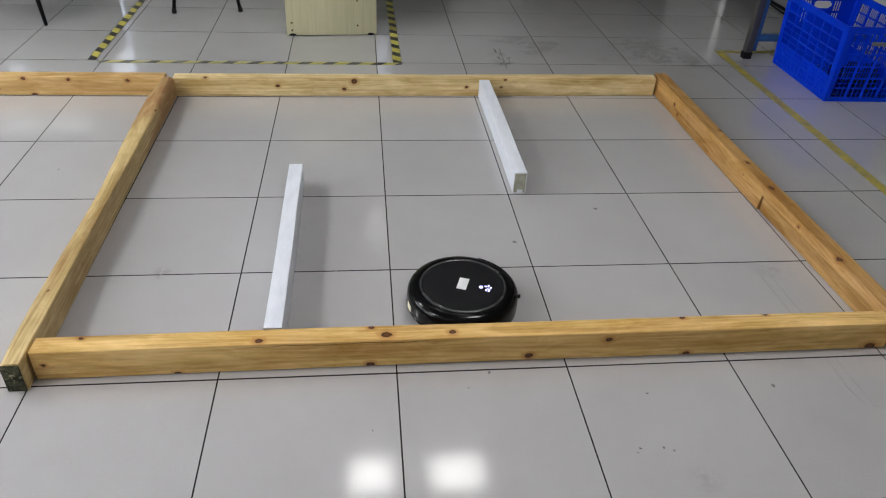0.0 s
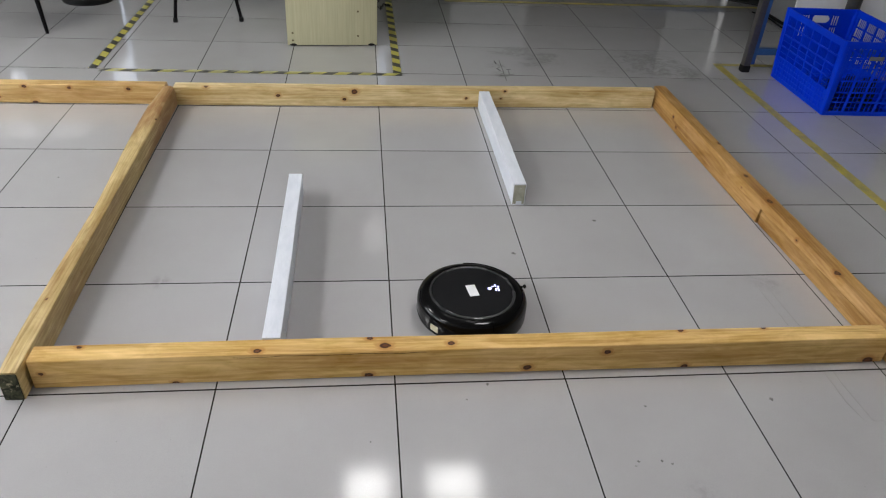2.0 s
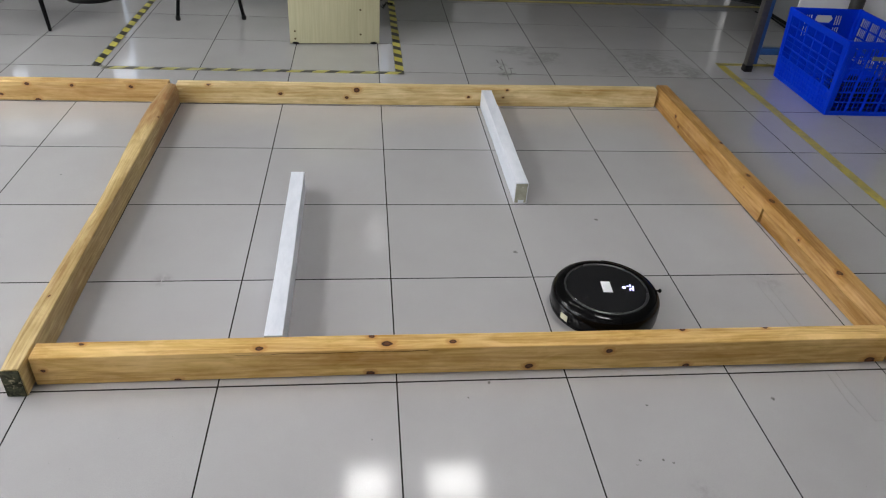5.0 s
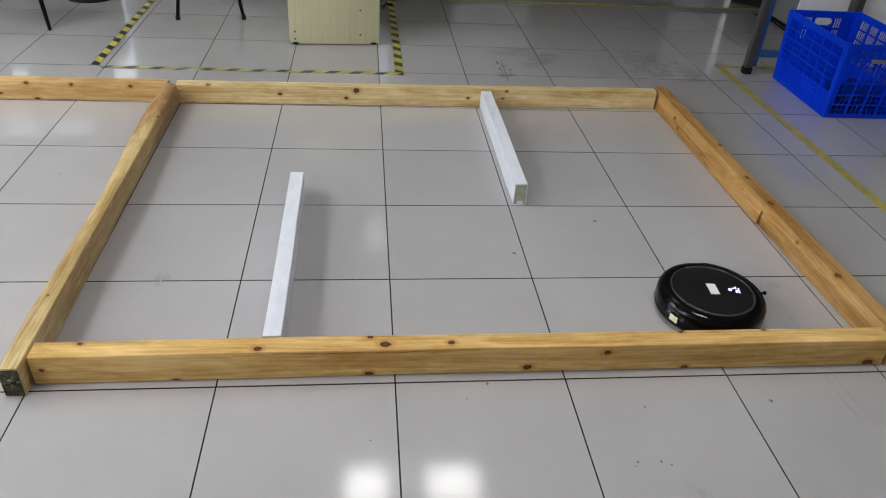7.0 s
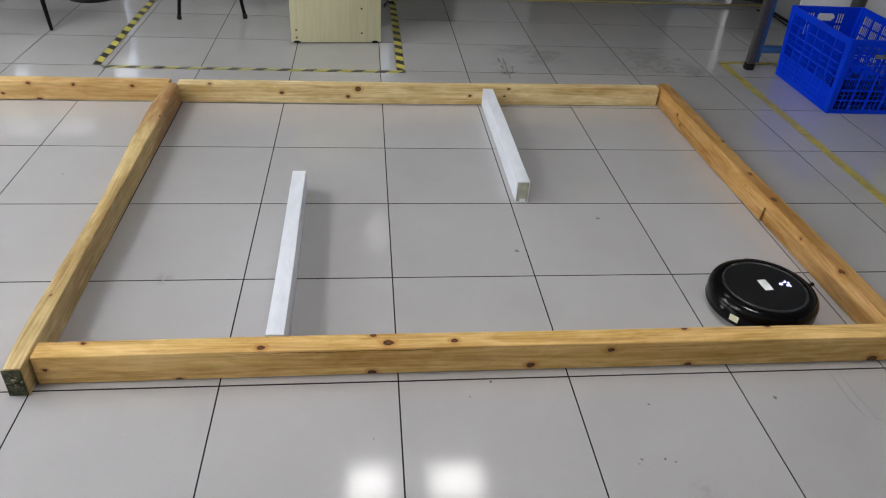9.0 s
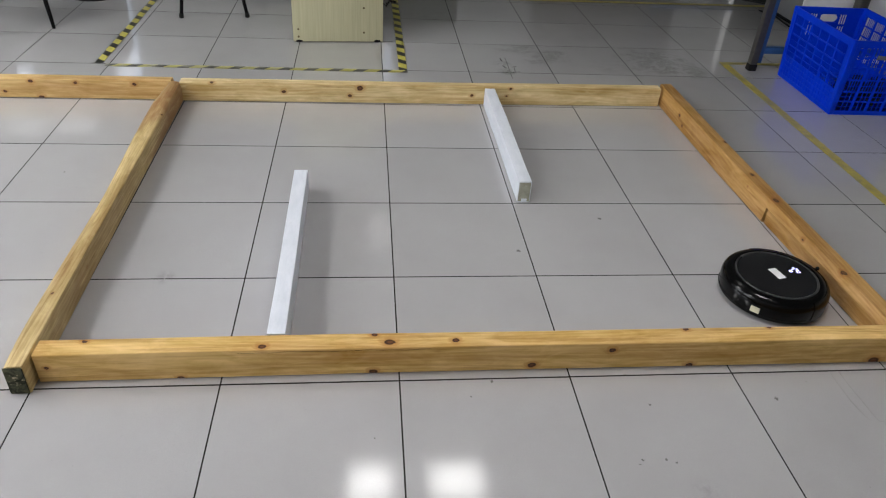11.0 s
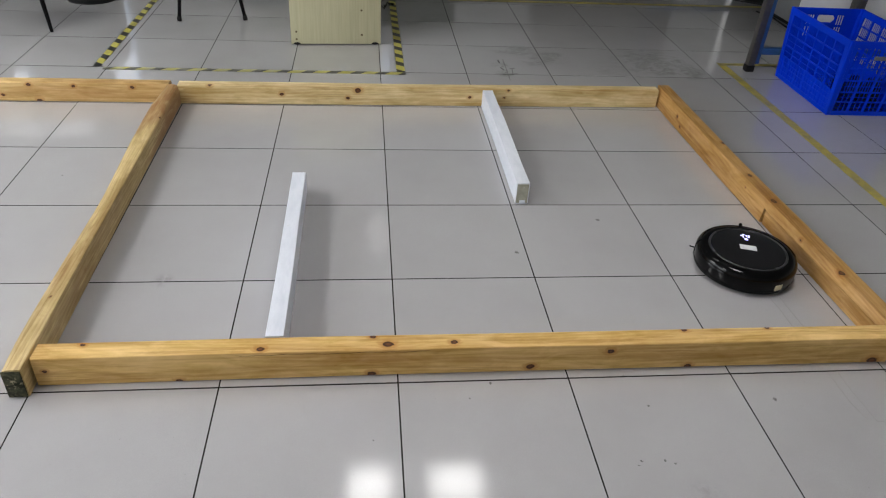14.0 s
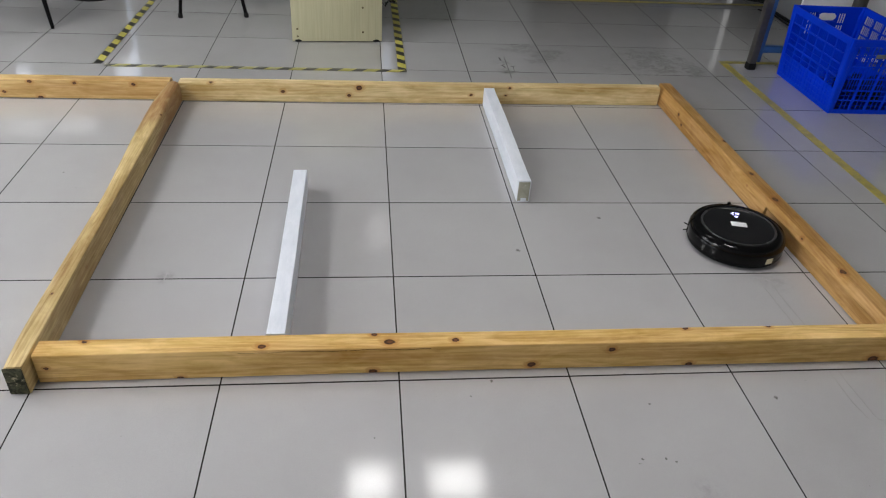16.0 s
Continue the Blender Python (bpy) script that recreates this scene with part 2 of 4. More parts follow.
def yellow_tape_material():
    n = Nodes("yellow_floor_tape", 0.4)
    p = n.position()
    w = n.noise(p, 11, 6, 0.75)
    return n.done(n.mix(n.ramp(w, 0.4, 0.62, 0, 0.9), (0.44, 0.35, 0.04), (0.27, 0.245, 0.12)), n.ramp(w, 0.3, 0.7, 0.3, 0.55))


def laminate_material():
    """Pale wood-grain laminate of the cabinet."""
    n = Nodes("pale_laminate", 0.4, spec=0.4)
    p = n.coords()
    g = n.noise(n.mapping(p, (30, 30, 1.0)), 3.2, 5, 0.6)
    b = n.noise(n.mapping(p, (5, 5, 0.6)), 3.0, 4, 0.6)
    t = n.math("ADD", n.math("MULTIPLY", g, 0.6), n.math("MULTIPLY", b, 0.4))
    n.bump(g, 0.05, 0.0005)
    return n.done(n.mix(n.ramp(t, 0.35, 0.65), (0.50, 0.475, 0.315), (0.415, 0.39, 0.25)))


def crate_plastic():
    """Thin blue plastic that lets some light through."""
    n = Nodes("blue_crate_plastic", 0.36, spec=0.3)
    p = n.coords()
    col = n.mix(n.ramp(n.noise(p, 4, 4), 0.3, 0.7), (0.001, 0.06, 0.82), (0.002, 0.08, 0.93))
    col = n.mix(n.ramp(n.noise(p, 60, 5, 0.7), 0.6, 0.75, 0, 0.4), col, (0.02, 0.09, 0.6))
    thin = n.node("ShaderNodeBsdfTranslucent")
    n.put(thin.inputs["Color"], col)
    both = n.node("ShaderNodeMixShader")
    both.inputs[0].default_value = 0.48
    n.tree.links.new(n.bsdf.outputs[0], both.inputs[1])
    n.tree.links.new(thin.outputs[0], both.inputs[2])
    n.tree.links.new(both.outputs[0], n.tree.nodes["Material Output"].inputs[0])
    return n.done(col, n.ramp(n.noise(p, 12, 3), 0.3, 0.7, 0.28, 0.45))


TILE = tile_material()
GROUT = simple("dark_grout", (0.014, 0.013, 0.012), 0.9, vary=0.3, spec=0.1)
PLASTER = simple("white_plaster", (0.6, 0.6, 0.6), 0.85, vary=0.05, scale=3)
CEILING = simple("ceiling_paint", (0.5, 0.5, 0.495), 0.9, vary=0.04, scale=3)
WHITE = white_paint()
WHITE_END = end_grain("bar_end_grain", (0.48, 0.47, 0.40), (0.30, 0.295, 0.235), (0.38, 0.375, 0.31))
MOSSY_END = end_grain("dark_weathered_end_grain", (0.3, 0.26, 0.17), (0.014, 0.016, 0.009), (0.08, 0.078, 0.045))
LAMINATE = laminate_material()
HAZARD_X, HAZARD_Y = hazard_material(0), hazard_material(1)
YELLOW = yellow_tape_material()
BLUE = crate_plastic()
BLUE_PAINT = simple("blue_enamel_steel", (0.025, 0.075, 0.2), 0.38, vary=0.2, scale=10)
GREY_STEEL = simple("worn_grey_steel", (0.07, 0.066, 0.062), 0.45, metal=0.3, vary=0.3, scale=12)
GREY_PANEL = simple("grey_sheet_steel", (0.2, 0.2, 0.205), 0.5, vary=0.1, scale=6)
RUBBER = simple("black_rubber", (0.007, 0.007, 0.007), 0.6, vary=0.3, spec=0.2)
BLACK_STEEL = simple("black_powder_coat", (0.003, 0.003, 0.0033), 0.5, vary=0.2, spec=0.08)
BLACK_FABRIC = simple("black_seat_fabric", (0.02, 0.02, 0.022), 0.85, vary=0.3, scale=30, bump=0.3)
BLACK_PLASTIC = simple("black_plastic", (0.006, 0.006, 0.0065), 0.4, vary=0.25, spec=0.2)
ROBOT_GLOSS = simple("gloss_black_plastic", (0.002, 0.002, 0.0022), 0.13, vary=0.2, scale=10, spec=0.2)
ROBOT_MATT = simple("satin_black_plastic", (0.002, 0.002, 0.0022), 0.2, vary=0.2, scale=20, spec=0.2)
ROBOT_TOP = simple("smoked_glass_top", (0.009, 0.0092, 0.0102), 0.075, vary=0.25, scale=9)
ROBOT_RING = simple("grey_trim_ring", (0.045, 0.045, 0.048), 0.28, metal=0.3, vary=0.1)
PAPER = simple("white_label_paper", (0.72, 0.72, 0.74), 0.6, vary=0.05, scale=60)
CREAM = simple("cream_label_paper", (0.66, 0.62, 0.45), 0.6, vary=0.06, scale=60)
LED = glow("white_led_display", (0.52, 0.52, 1.0), 2.3)
DIFFUSER = soft_diffuser("lamp_diffuser", (1.0, 0.985, 0.96), LAMP_GLOW)
STRIP_DIFFUSER = glow("strip_lamp_diffuser", (1.0, 0.99, 0.985), STRIP_GLOW)
WEAK_DIFFUSER = glow("weak_lamp_diffuser", (1.0, 0.985, 0.96), 1.0)
HOUSING = simple("white_lamp_housing", (0.75, 0.75, 0.75), 0.5, vary=0.03)
WHITE_BOARD = simple("white_coated_board", (0.88, 0.88, 0.88), 0.4, vary=0.03, scale=4)
SCREW = simple("brass_screw", (0.13, 0.1, 0.05), 0.5, metal=0.5)
SPLIT = simple("dark_split_wood", (0.05, 0.025, 0.01), 0.9, vary=0.3, spec=0.1)
DARK_GREEN = simple("dark_green_crate_plastic", (0.02, 0.045, 0.02), 0.5, vary=0.2)
DARK_WOOD = simple("dark_brown_laminate", (0.03, 0.024, 0.02), 0.5, vary=0.2, scale=6)
DARK_INK = simple("dark_scuff", (0.05, 0.048, 0.046), 0.6, vary=0.3, scale=40)
INK = simple("faded_ink", (0.29, 0.28, 0.28), 0.35, vary=0.2, scale=40)
ORANGE_LABEL = simple("faded_label", (0.13, 0.14, 0.16), 0.6, vary=0.2, scale=40)


# ---- mesh helpers ----
def shape(*makers):
    bm = bmesh.new()
    for m in makers:
        m(bm)
    return bm


def add_box(bm, x0, x1, y0, y1, z0, z1, bevel=0.0, seg=2, index=0):
    vs = [bm.verts.new((x, y, z)) for z in (z0, z1) for y in (y0, y1) for x in (x0, x1)]
    fs = [bm.faces.new([vs[i] for i in f]) for f in
          ((0, 2, 3, 1), (4, 5, 7, 6), (0, 1, 5, 4), (2, 6, 7, 3), (0, 4, 6, 2), (1, 3, 7, 5))]
    for f in fs:
        f.material_index = index
    if bevel:
        es = list({e for f in fs for e in f.edges})
        bmesh.ops.bevel(bm, geom=es, offset=bevel, segments=seg, affect="EDGES", profile=0.6)
    return vs


def box(x0, x1, y0, y1, z0, z1, bevel=0.0, seg=2):
    bm = bmesh.new()
    add_box(bm, x0, x1, y0, y1, z0, z1, bevel, seg)
    return bm


def add_lathe(bm, profile, n=64, start=0.0, stop=360.0, closed_ends=False):
    """Turn a profile of (radius, height) round the z axis."""
    full = stop - start >= 359.9
    steps = n if full else n + 1
    rings = []
    for i in range(steps):
        a = radians(start + (stop - start) * i / n)
        rings.append([bm.verts.new((r * math.cos(a), r * math.sin(a), z)) for r, z in profile])
    for i in range(n):
        a, b = rings[i], rings[(i + 1) % steps]
        for j in range(len(profile) - 1):
            bm.faces.new((a[j], b[j], b[j + 1], a[j + 1]))
    if closed_ends and not full:
        bm.faces.new(rings[0])
        bm.faces.new(rings[-1][::-1])
    bmesh.ops.remove_doubles(bm, verts=bm.verts, dist=1e-6)
    bmesh.ops.recalc_face_normals(bm, faces=bm.faces)


def lathe(profile, n=64, start=0.0, stop=360.0, closed_ends=False):
    bm = bmesh.new()
    add_lathe(bm, profile, n, start, stop, closed_ends)
    return bm


def add_tube(bm, points, radius, sides=10):
    """A round bar along a chain of points."""
    pts = [Vector(p) for p in points]
    rings = []
    for i, p in enumerate(pts):
        d = (pts[min(i + 1, len(pts) - 1)] - pts[max(i - 1, 0)]).normalized()
        u = d.orthogonal().normalized() if i == 0 else (rings_u - rings_u.dot(d) * d).normalized()
        rings_u = u
        v = d.cross(u)
        rings.append([bm.verts.new(p + radius * (math.cos(2 * math.pi * k / sides) * u + math.sin(2 * math.pi * k / sides) * v))
                      for k in range(sides)])
    for a, b in zip(rings, rings[1:]):
        for k in range(sides):
            bm.faces.new((a[k], a[(k + 1) % sides], b[(k + 1) % sides], b[k]))
    bm.faces.new(rings[0][::-1])
    bm.faces.new(rings[-1])


def tube(points, radius, sides=10):
    bm = bmesh.new()
    add_tube(bm, points, radius, sides)
    return bm


def mesh_of(name, bm, *mats, smooth=True):
    me = bpy.data.meshes.new(name)
    bm.to_mesh(me)
    bm.free()
    for m in mats:
        me.materials.append(m)
    if smooth:
        me.shade_smooth()
        me.set_sharp_from_angle(angle=radians(21))
    return me


def part(name, bm, material, parent, label=""):
    ob = new(name, mesh_of(name, bm, material))
    ob.parent = parent
    if label:
        ob["label"] = label
    return ob


def thing(name, m, label, category, group="", kind=""):
    ob = new(name)
    ob.empty_display_size = 0.05
    ob.matrix_world = m
    return tagged(ob, label, category, group, kind)


def solid(name, bm, material, m, label, category, group="", kind=""):
    ob = new(name, mesh_of(name, bm, material))
    ob.matrix_world = m
    return tagged(ob, label, category, group, kind)


# ---- the room ----
S = 0.5025
X0, X1, Y0, Y1, TOP = -10 * S, 13 * S, -7 * S, 17 * S, 2.9

floor = tagged(new("floor", mesh_of("floor", box(X0, X1, Y0, Y1, -0.12, -0.0011), GROUT)),
               "polished pale grey porcelain tile floor with dark joints", "floor", kind="structure")


def wall_with_openings(name, horizontal, at, a0, a1, openings, thick=0.2):
    """A wall along x (horizontal) or y at 'at', growing outward, with openings (a, b, sill, head)."""
    bm = bmesh.new()
    lo, hi = (at, at + thick) if thick > 0 else (at + thick, at)

    def piece(a, b, z0, z1):
        if b - a > 1e-4 and z1 - z0 > 1e-4:
            if horizontal:
                add_box(bm, a, b, lo, hi, z0, z1)
            else:
                add_box(bm, lo, hi, a, b, z0, z1)
    pos = a0
    for a, b, sill, head in sorted(openings):
        piece(pos, a, -0.12, TOP)
        piece(a, b, -0.12, sill)
        piece(a, b, head, TOP)
        pos = b
    piece(pos, a1, -0.12, TOP)
    return tagged(new(name, mesh_of(name, bm, PLASTER)), "plain white plastered wall of the workshop", "wall", kind="structure")


FAR_OPENINGS = [(-4.98, -4.68, 1.2, 2.7), (-3.62, -3.2, 1.2, 2.7), (0.02, 0.3, 1.9, 2.7), (5.02, 5.2, 0.9, 2.8)]
LEFT_OPENINGS = [(-2.4, -0.2, 0.9, 2.5), (0.2, 2.4, 0.9, 2.5)]
wall_with_openings("wall_north", True, Y1, X0 - 0.2, X1 + 0.2, FAR_OPENINGS)
wall_with_openings("wall_south", True, Y0, X0 - 0.2, X1 + 0.2, [], -0.2)
wall_with_openings("wall_west", False, X0, Y0, Y1, LEFT_OPENINGS, -0.2)
wall_with_openings("wall_east", False, X1, Y0, Y1, [])
tagged(new("ceiling", mesh_of("ceiling", box(X0 - 0.2, X1 + 0.2, Y0 - 0.2, Y1 + 0.2, TOP, TOP + 0.15), CEILING)),
       "plain white painted workshop ceiling", "ceiling", kind="structure")


def window_frame(name, horizontal, at, a, b, sill, head):
    ob = tagged(new(name), "white framed workshop window", "window", kind="structure")
    w = 0.05

    def bar(nm, a_, b_, z0, z1):
        bm = box(a_, b_, at - 0.03, at + 0.03, z0, z1, 0.006) if horizontal else box(at - 0.03, at + 0.03, a_, b_, z0, z1, 0.006)
        part(nm, bm, HOUSING, ob)
    bar("jamb", a, a + w, sill, head)
    bar("jamb", b - w, b, sill, head)
    bar("window_sill", a + w, b - w, sill, sill + w)
    bar("head_rail", a + w, b - w, head - w, head)
    bar("mullion", (a + b) / 2 - w / 2, (a + b) / 2 + w / 2, sill + w, head - w)
    return ob




def daylight(o, watts, eye, target, tint=(0.93, 0.97, 1.0)):
    lamp = bpy.data.lights.new("daylight", "AREA")
    lamp.shape, lamp.size, lamp.size_y = "RECTANGLE", o[1] - o[0] - 0.1, o[3] - o[2] - 0.1
    lamp.energy, lamp.color = watts, tint
    new("daylight", lamp).matrix_world = look(eye, target)


for i, o in enumerate(FAR_OPENINGS):
    window_frame("window_%d" % (i + 1), True, Y1 + 0.1, *o)
    mid, up = (o[0] + o[1]) / 2, (o[2] + o[3]) / 2
    daylight(o, (4.0, 4.0, 1.0, 1.7)[i] * (o[1] - o[0] - 0.1), (mid, Y1 + 0.03, up), (mid, Y1 - 2, up), (1.0, 0.99, 0.97))
for i, o in enumerate(LEFT_OPENINGS):
    window_frame("window_%d" % (i + 5), False, X0 - 0.1, *o)
    mid, up = (o[0] + o[1]) / 2, (o[2] + o[3]) / 2
    daylight(o, WINDOW_WATTS, (X0 - 0.03, mid, up), (X0 + 2, mid, up))


# ---- ceiling lamps ----
def ceiling_lamp(x, y, panel, label):
    ob = thing("ceiling_lamp", pose(x, y, TOP), label, "ceiling lamp", "ceiling lamps")
    part("housing", box(-0.62, 0.62, -0.3, 0.3, -0.05, 0.0, 0.004), HOUSING, ob)
    part("diffuser", box(-0.49, -0.09, -0.19, 0.2, -0.058, -0.05), panel, ob, "lit white diffuser")
    part("diffuser", box(0.08, 0.58, -0.19, 0.2, -0.058, -0.05), panel, ob, "lit white diffuser")
    return ob


lamp_0 = ceiling_lamp(0.22, 1.85, DIFFUSER, "white ceiling lamp with two bright diffusers")


def panel_lamp(x, y, half=0.6, panel=STRIP_DIFFUSER, label="white ceiling lamp with one long bright panel"):
    ob = thing("ceiling_lamp", pose(x, y, TOP), label, "ceiling lamp", "ceiling lamps")
    part("housing", box(-half - 0.04, half + 0.04, -0.33, 0.33, -0.05, 0.0, 0.004), HOUSING, ob)
    part("diffuser", box(-half, half, -0.29, 0.29, -0.058, -0.05), panel, ob, "lit white diffuser")
    return ob


lamp_2 = panel_lamp(-3.5, 1.5)
copy_thing(lamp_2, pose(-3.5, -1.15, TOP))
# extra panel out of view, added to brighten the arena and beam tops
panel_lamp(0.85, 0.3, 0.28, STRIP_DIFFUSER, "short bright ceiling panel added out of view to light the arena")
panel_lamp(0.04, 5.2, 0.1, WEAK_DIFFUSER, "small white ceiling lamp with one dim panel")
lamp_1 = ceiling_lamp(5.6, 7.8, WEAK_DIFFUSER, "white ceiling lamp with two weakly lit diffusers")
copy_thing(lamp_1, pose(-4.3, 7.8, TOP))


# ---- timber frame on the floor ----
PINE_L, PINE_D = (0.70, 0.478, 0.186), (0.43, 0.236, 0.06)
H, W = 0.098, 0.062


def rough_beam(length, axis, width=W, height=H, bow=0.002, seed=0, n=28, edge=0.0032):
    """A sawn beam with eased, uneven edges, centred on its length."""
    rng = random.Random(seed)
    bm = bmesh.new()
    rings = []
    ph = rng.random() * 6
    for i in range(n + 1):
        u = i / n
        s = (u - 0.5) * length
        b = bow * math.sin(math.pi * u) + 0.0006 * math.sin(9 * u + ph)
        e1 = edge * (1 + 0.4 * math.sin(13 * u + ph) + 0.3 * rng.random())
        e2 = edge * (1 + 0.4 * math.sin(17 * u + 2 * ph) + 0.3 * rng.random())
        h = height + 0.0012 * math.sin(7 * u + ph)
        x0, x1 = -width / 2 + b, width / 2 + b
        prof = [(x0 + 0.006, 0), (x1 - 0.006, 0), (x1, 0.004), (x1, h - e2), (x1 - e2 * 0.3, h - e2 * 0.3), (x1 - e2, h),
                (x0 + e1, h), (x0 + e1 * 0.3, h - e1 * 0.3), (x0, h - e1), (x0, 0.004)]
        rings.append([bm.verts.new((s, -c, z) if axis == 0 else (c, s, z)) for c, z in prof])
    for a, b in zip(rings, rings[1:]):
        for k in range(10):
            bm.faces.new((a[k], a[(k + 1) % 10], b[(k + 1) % 10], b[k]))
    bm.faces.new(rings[0][::-1])
    bm.faces.new(rings[-1])
    bmesh.ops.recalc_face_normals(bm, faces=bm.faces)
    return bm


def shaped_beam(inner_low, inner_top, outer, z0, z1, y0, y1, ox, oy, flip=1, chamfer=None, n=30, seed=0, inner_wane=None):
    """A beam along y whose sides follow hand-set lines of (y, x): foot and top of the inner side, and the outer side."""
    rng = random.Random(seed)
    bm = bmesh.new()
    rings = []

    def line(keys, y):
        return float(np.interp(y, [k[0] for k in keys], [k[1] for k in keys]))
    for i in range(n + 1):
        y = y0 + (y1 - y0) * i / n
        a, b, c = line(inner_low, y), line(inner_top, y), line(outer, y)
        e = 0.0032 + 0.001 * rng.random() + (inner_wane(y) if inner_wane else 0)
        e2 = 0.004 + 0.0015 * rng.random() + (chamfer(y) if chamfer else 0)
        e3 = min(e2, (z1 - z0) * 0.5)
        f = flip
        prof = [(c + 0.006 * f, z0), (a - 0.006 * f, z0), (a, z0 + 0.004), (b, z1 - e), (b - 0.3 * e * f, z1 - 0.3 * e), (b - e * f, z1),
                (c + e2 * f, z1), (c + e2 * 0.3 * f, z1 - e3 * 0.3), (c, z1 - e3), (c, z0 + 0.004)]
        rings.append([bm.verts.new((x - ox, y - oy, z)) for x, z in prof])
    for p, q in zip(rings, rings[1:]):
        for k in range(10):
            bm.faces.new((p[k], p[(k + 1) % 10], q[(k + 1) % 10], q[k]))
    bm.faces.new(rings[0][::-1])
    bm.faces.new(rings[-1])
    bmesh.ops.recalc_face_normals(bm, faces=bm.faces)
    return bm


def local(knots, ox, oy):
    return [(x - ox, y - oy, z, r) for x, y, z, r in knots]


GROUP = "beams of the floor arena"
# near beam, between the two side beams
NX, NY = 0.2695, 0.059
near_knots = [(-0.614, 0.027, 0.003, 0.010), (-0.385, 0.045, 0.098, 0.011), (-0.075, 0.027, 0.008, 0.012), (0.392, 0.027, 0.02, 0.012),
              (0.627, 0.027, 0.073, 0.010), (0.88, 0.027, 0.007, 0.011), (1.48, 0.027, 0.010, 0.016), (-0.961, 0.027, 0.054, 0.006),
              (-0.868, 0.08, 0.098, 0.008), (-0.028, 0.055, 0.098, 0.014), (0.163, 0.058, 0.098, 0.010), (-0.071, 0.088, 0.1, 0.008),
              (0.87, 0.088, 0.1, 0.009), (1.136, 0.089, 0.1, 0.008)]
near_wood = wood("pine_near", 0, local(near_knots, NX, NY), PINE_L, PINE_D, seed=1.3)
near = solid("timber_beam", rough_beam(2.517, 0, width=0.064, seed=1, height=0.1, bow=-0.004), near_wood, pose(NX, NY, 0, 0, 0, 0.15),
      "pale yellow pine beam with dark knots lying on tiles", "wooden beam", GROUP)
part("drying_split", tube([(s, 0.0003 - 0.032 + 0.004 * math.sin(math.pi * (s / 2.517 + 0.5)), 0.0915 + 0.0014 * math.sin(31 * s) + 0.0008 * math.sin(83 * s))
                           for s in np.linspace(-0.72, -0.18, 40)], 0.0007, 6), SPLIT, near, "thin dark drying split")

# left beam, with its weathered end standing proud of the near beam
LX, LY = -1.021, 1.004
left_knots = [(-0.99, 0.5, 0.05, 0.009), (-0.995, 1.2, 0.06, 0.006), (-1.01, 1.62, 0.098, 0.007), (-1.03, 0.3, 0.098, 0.004)]
left_wood = wood("pine_left", 1, local(left_knots, LX, LY), (0.55, 0.42, 0.2), (0.30, 0.195, 0.075), seed=4.1, wear=0.6, stain=(0.25, 0.6))
left = thing("timber_beam", pose(LX, LY, 0), "weathered pine beam with a dark rotten end", "wooden beam", GROUP)
LEFT_LOW = [(-0.015, -0.997), (0.2, -0.998), (1.0, -1.004), (2.02, -1.0085)]
LEFT_TOP = [(-0.015, -0.999), (0.4, -1.002), (1.25, -1.004), (1.6, -1.006), (2.02, -1.0095)]
LEFT_OUT = [(-0.015, -1.052), (0.1, -1.060), (0.54, -1.066), (0.9, -1.069), (1.3, -1.081), (1.77, -1.088), (2.02, -1.070)]
part("shaft", shaped_beam(LEFT_LOW, LEFT_TOP, LEFT_OUT, 0, 0.098, -0.015, 2.02, LX, LY, 1,
                          lambda y: 0.012 + 0.02 * max(0.0, math.sin(2.2 * y - 0.4)) ** 2, 40, 2, lambda y: 0.02 * max(0.0, (y - 1.1) / 0.9) ** 1.5), left_wood, left)
part("end_face", box(-1.05 - LX, -1.0005 - LX, -0.0195 - LY, -0.0151 - LY, 0.002, 0.0935, 0.003), MOSSY_END, left, "dark weathered end grain")

# far beam
FX, FY = 0.2325, 2.055
far_knots = [(-0.51, 2.02, 0.057, 0.010), (-0.177, 2.02, 0.04, 0.010), (-0.125, 2.02, 0.081, 0.015), (0.456, 2.02, 0.05, 0.008),
             (0.658, 2.025, 0.09, 0.008), (-0.86, 2.03, 0.098, 0.010), (0.64, 2.02, 0.05, 0.006)]
far_wood = wood("pine_far", 0, local(far_knots, FX, FY), (0.72, 0.58, 0.32), (0.46, 0.30, 0.11), seed=7.7)
solid("timber_beam", rough_beam(2.497, 0, seed=3, bow=0.002), far_wood, pose(FX, FY, 0, 0, 0, 0.75),
      "pale knotty pine beam behind the white bar", "wooden beam", GROUP)

# the next bay's far beam
GX, GY = -2.31, 2.045
bay_knots = [(-1.719, 2.01, 0.087, 0.010), (-1.511, 2.01, 0.083, 0.009), (-1.235, 2.01, 0.08, 0.010), (-1.686, 2.01, 0.004, 0.012),
             (-1.85, 2.01, 0.032, 0.008), (-2.3, 2.01, 0.06, 0.01)]
bay_wood = wood("pine_bay", 0, local(bay_knots, GX, GY), (0.60, 0.415, 0.18), (0.40, 0.225, 0.075), seed=11.2)
solid("timber_beam", rough_beam(2.5, 0, seed=4), bay_wood, pose(GX, GY, 0), "orange pine beam running into the next bay", "wooden beam", GROUP)

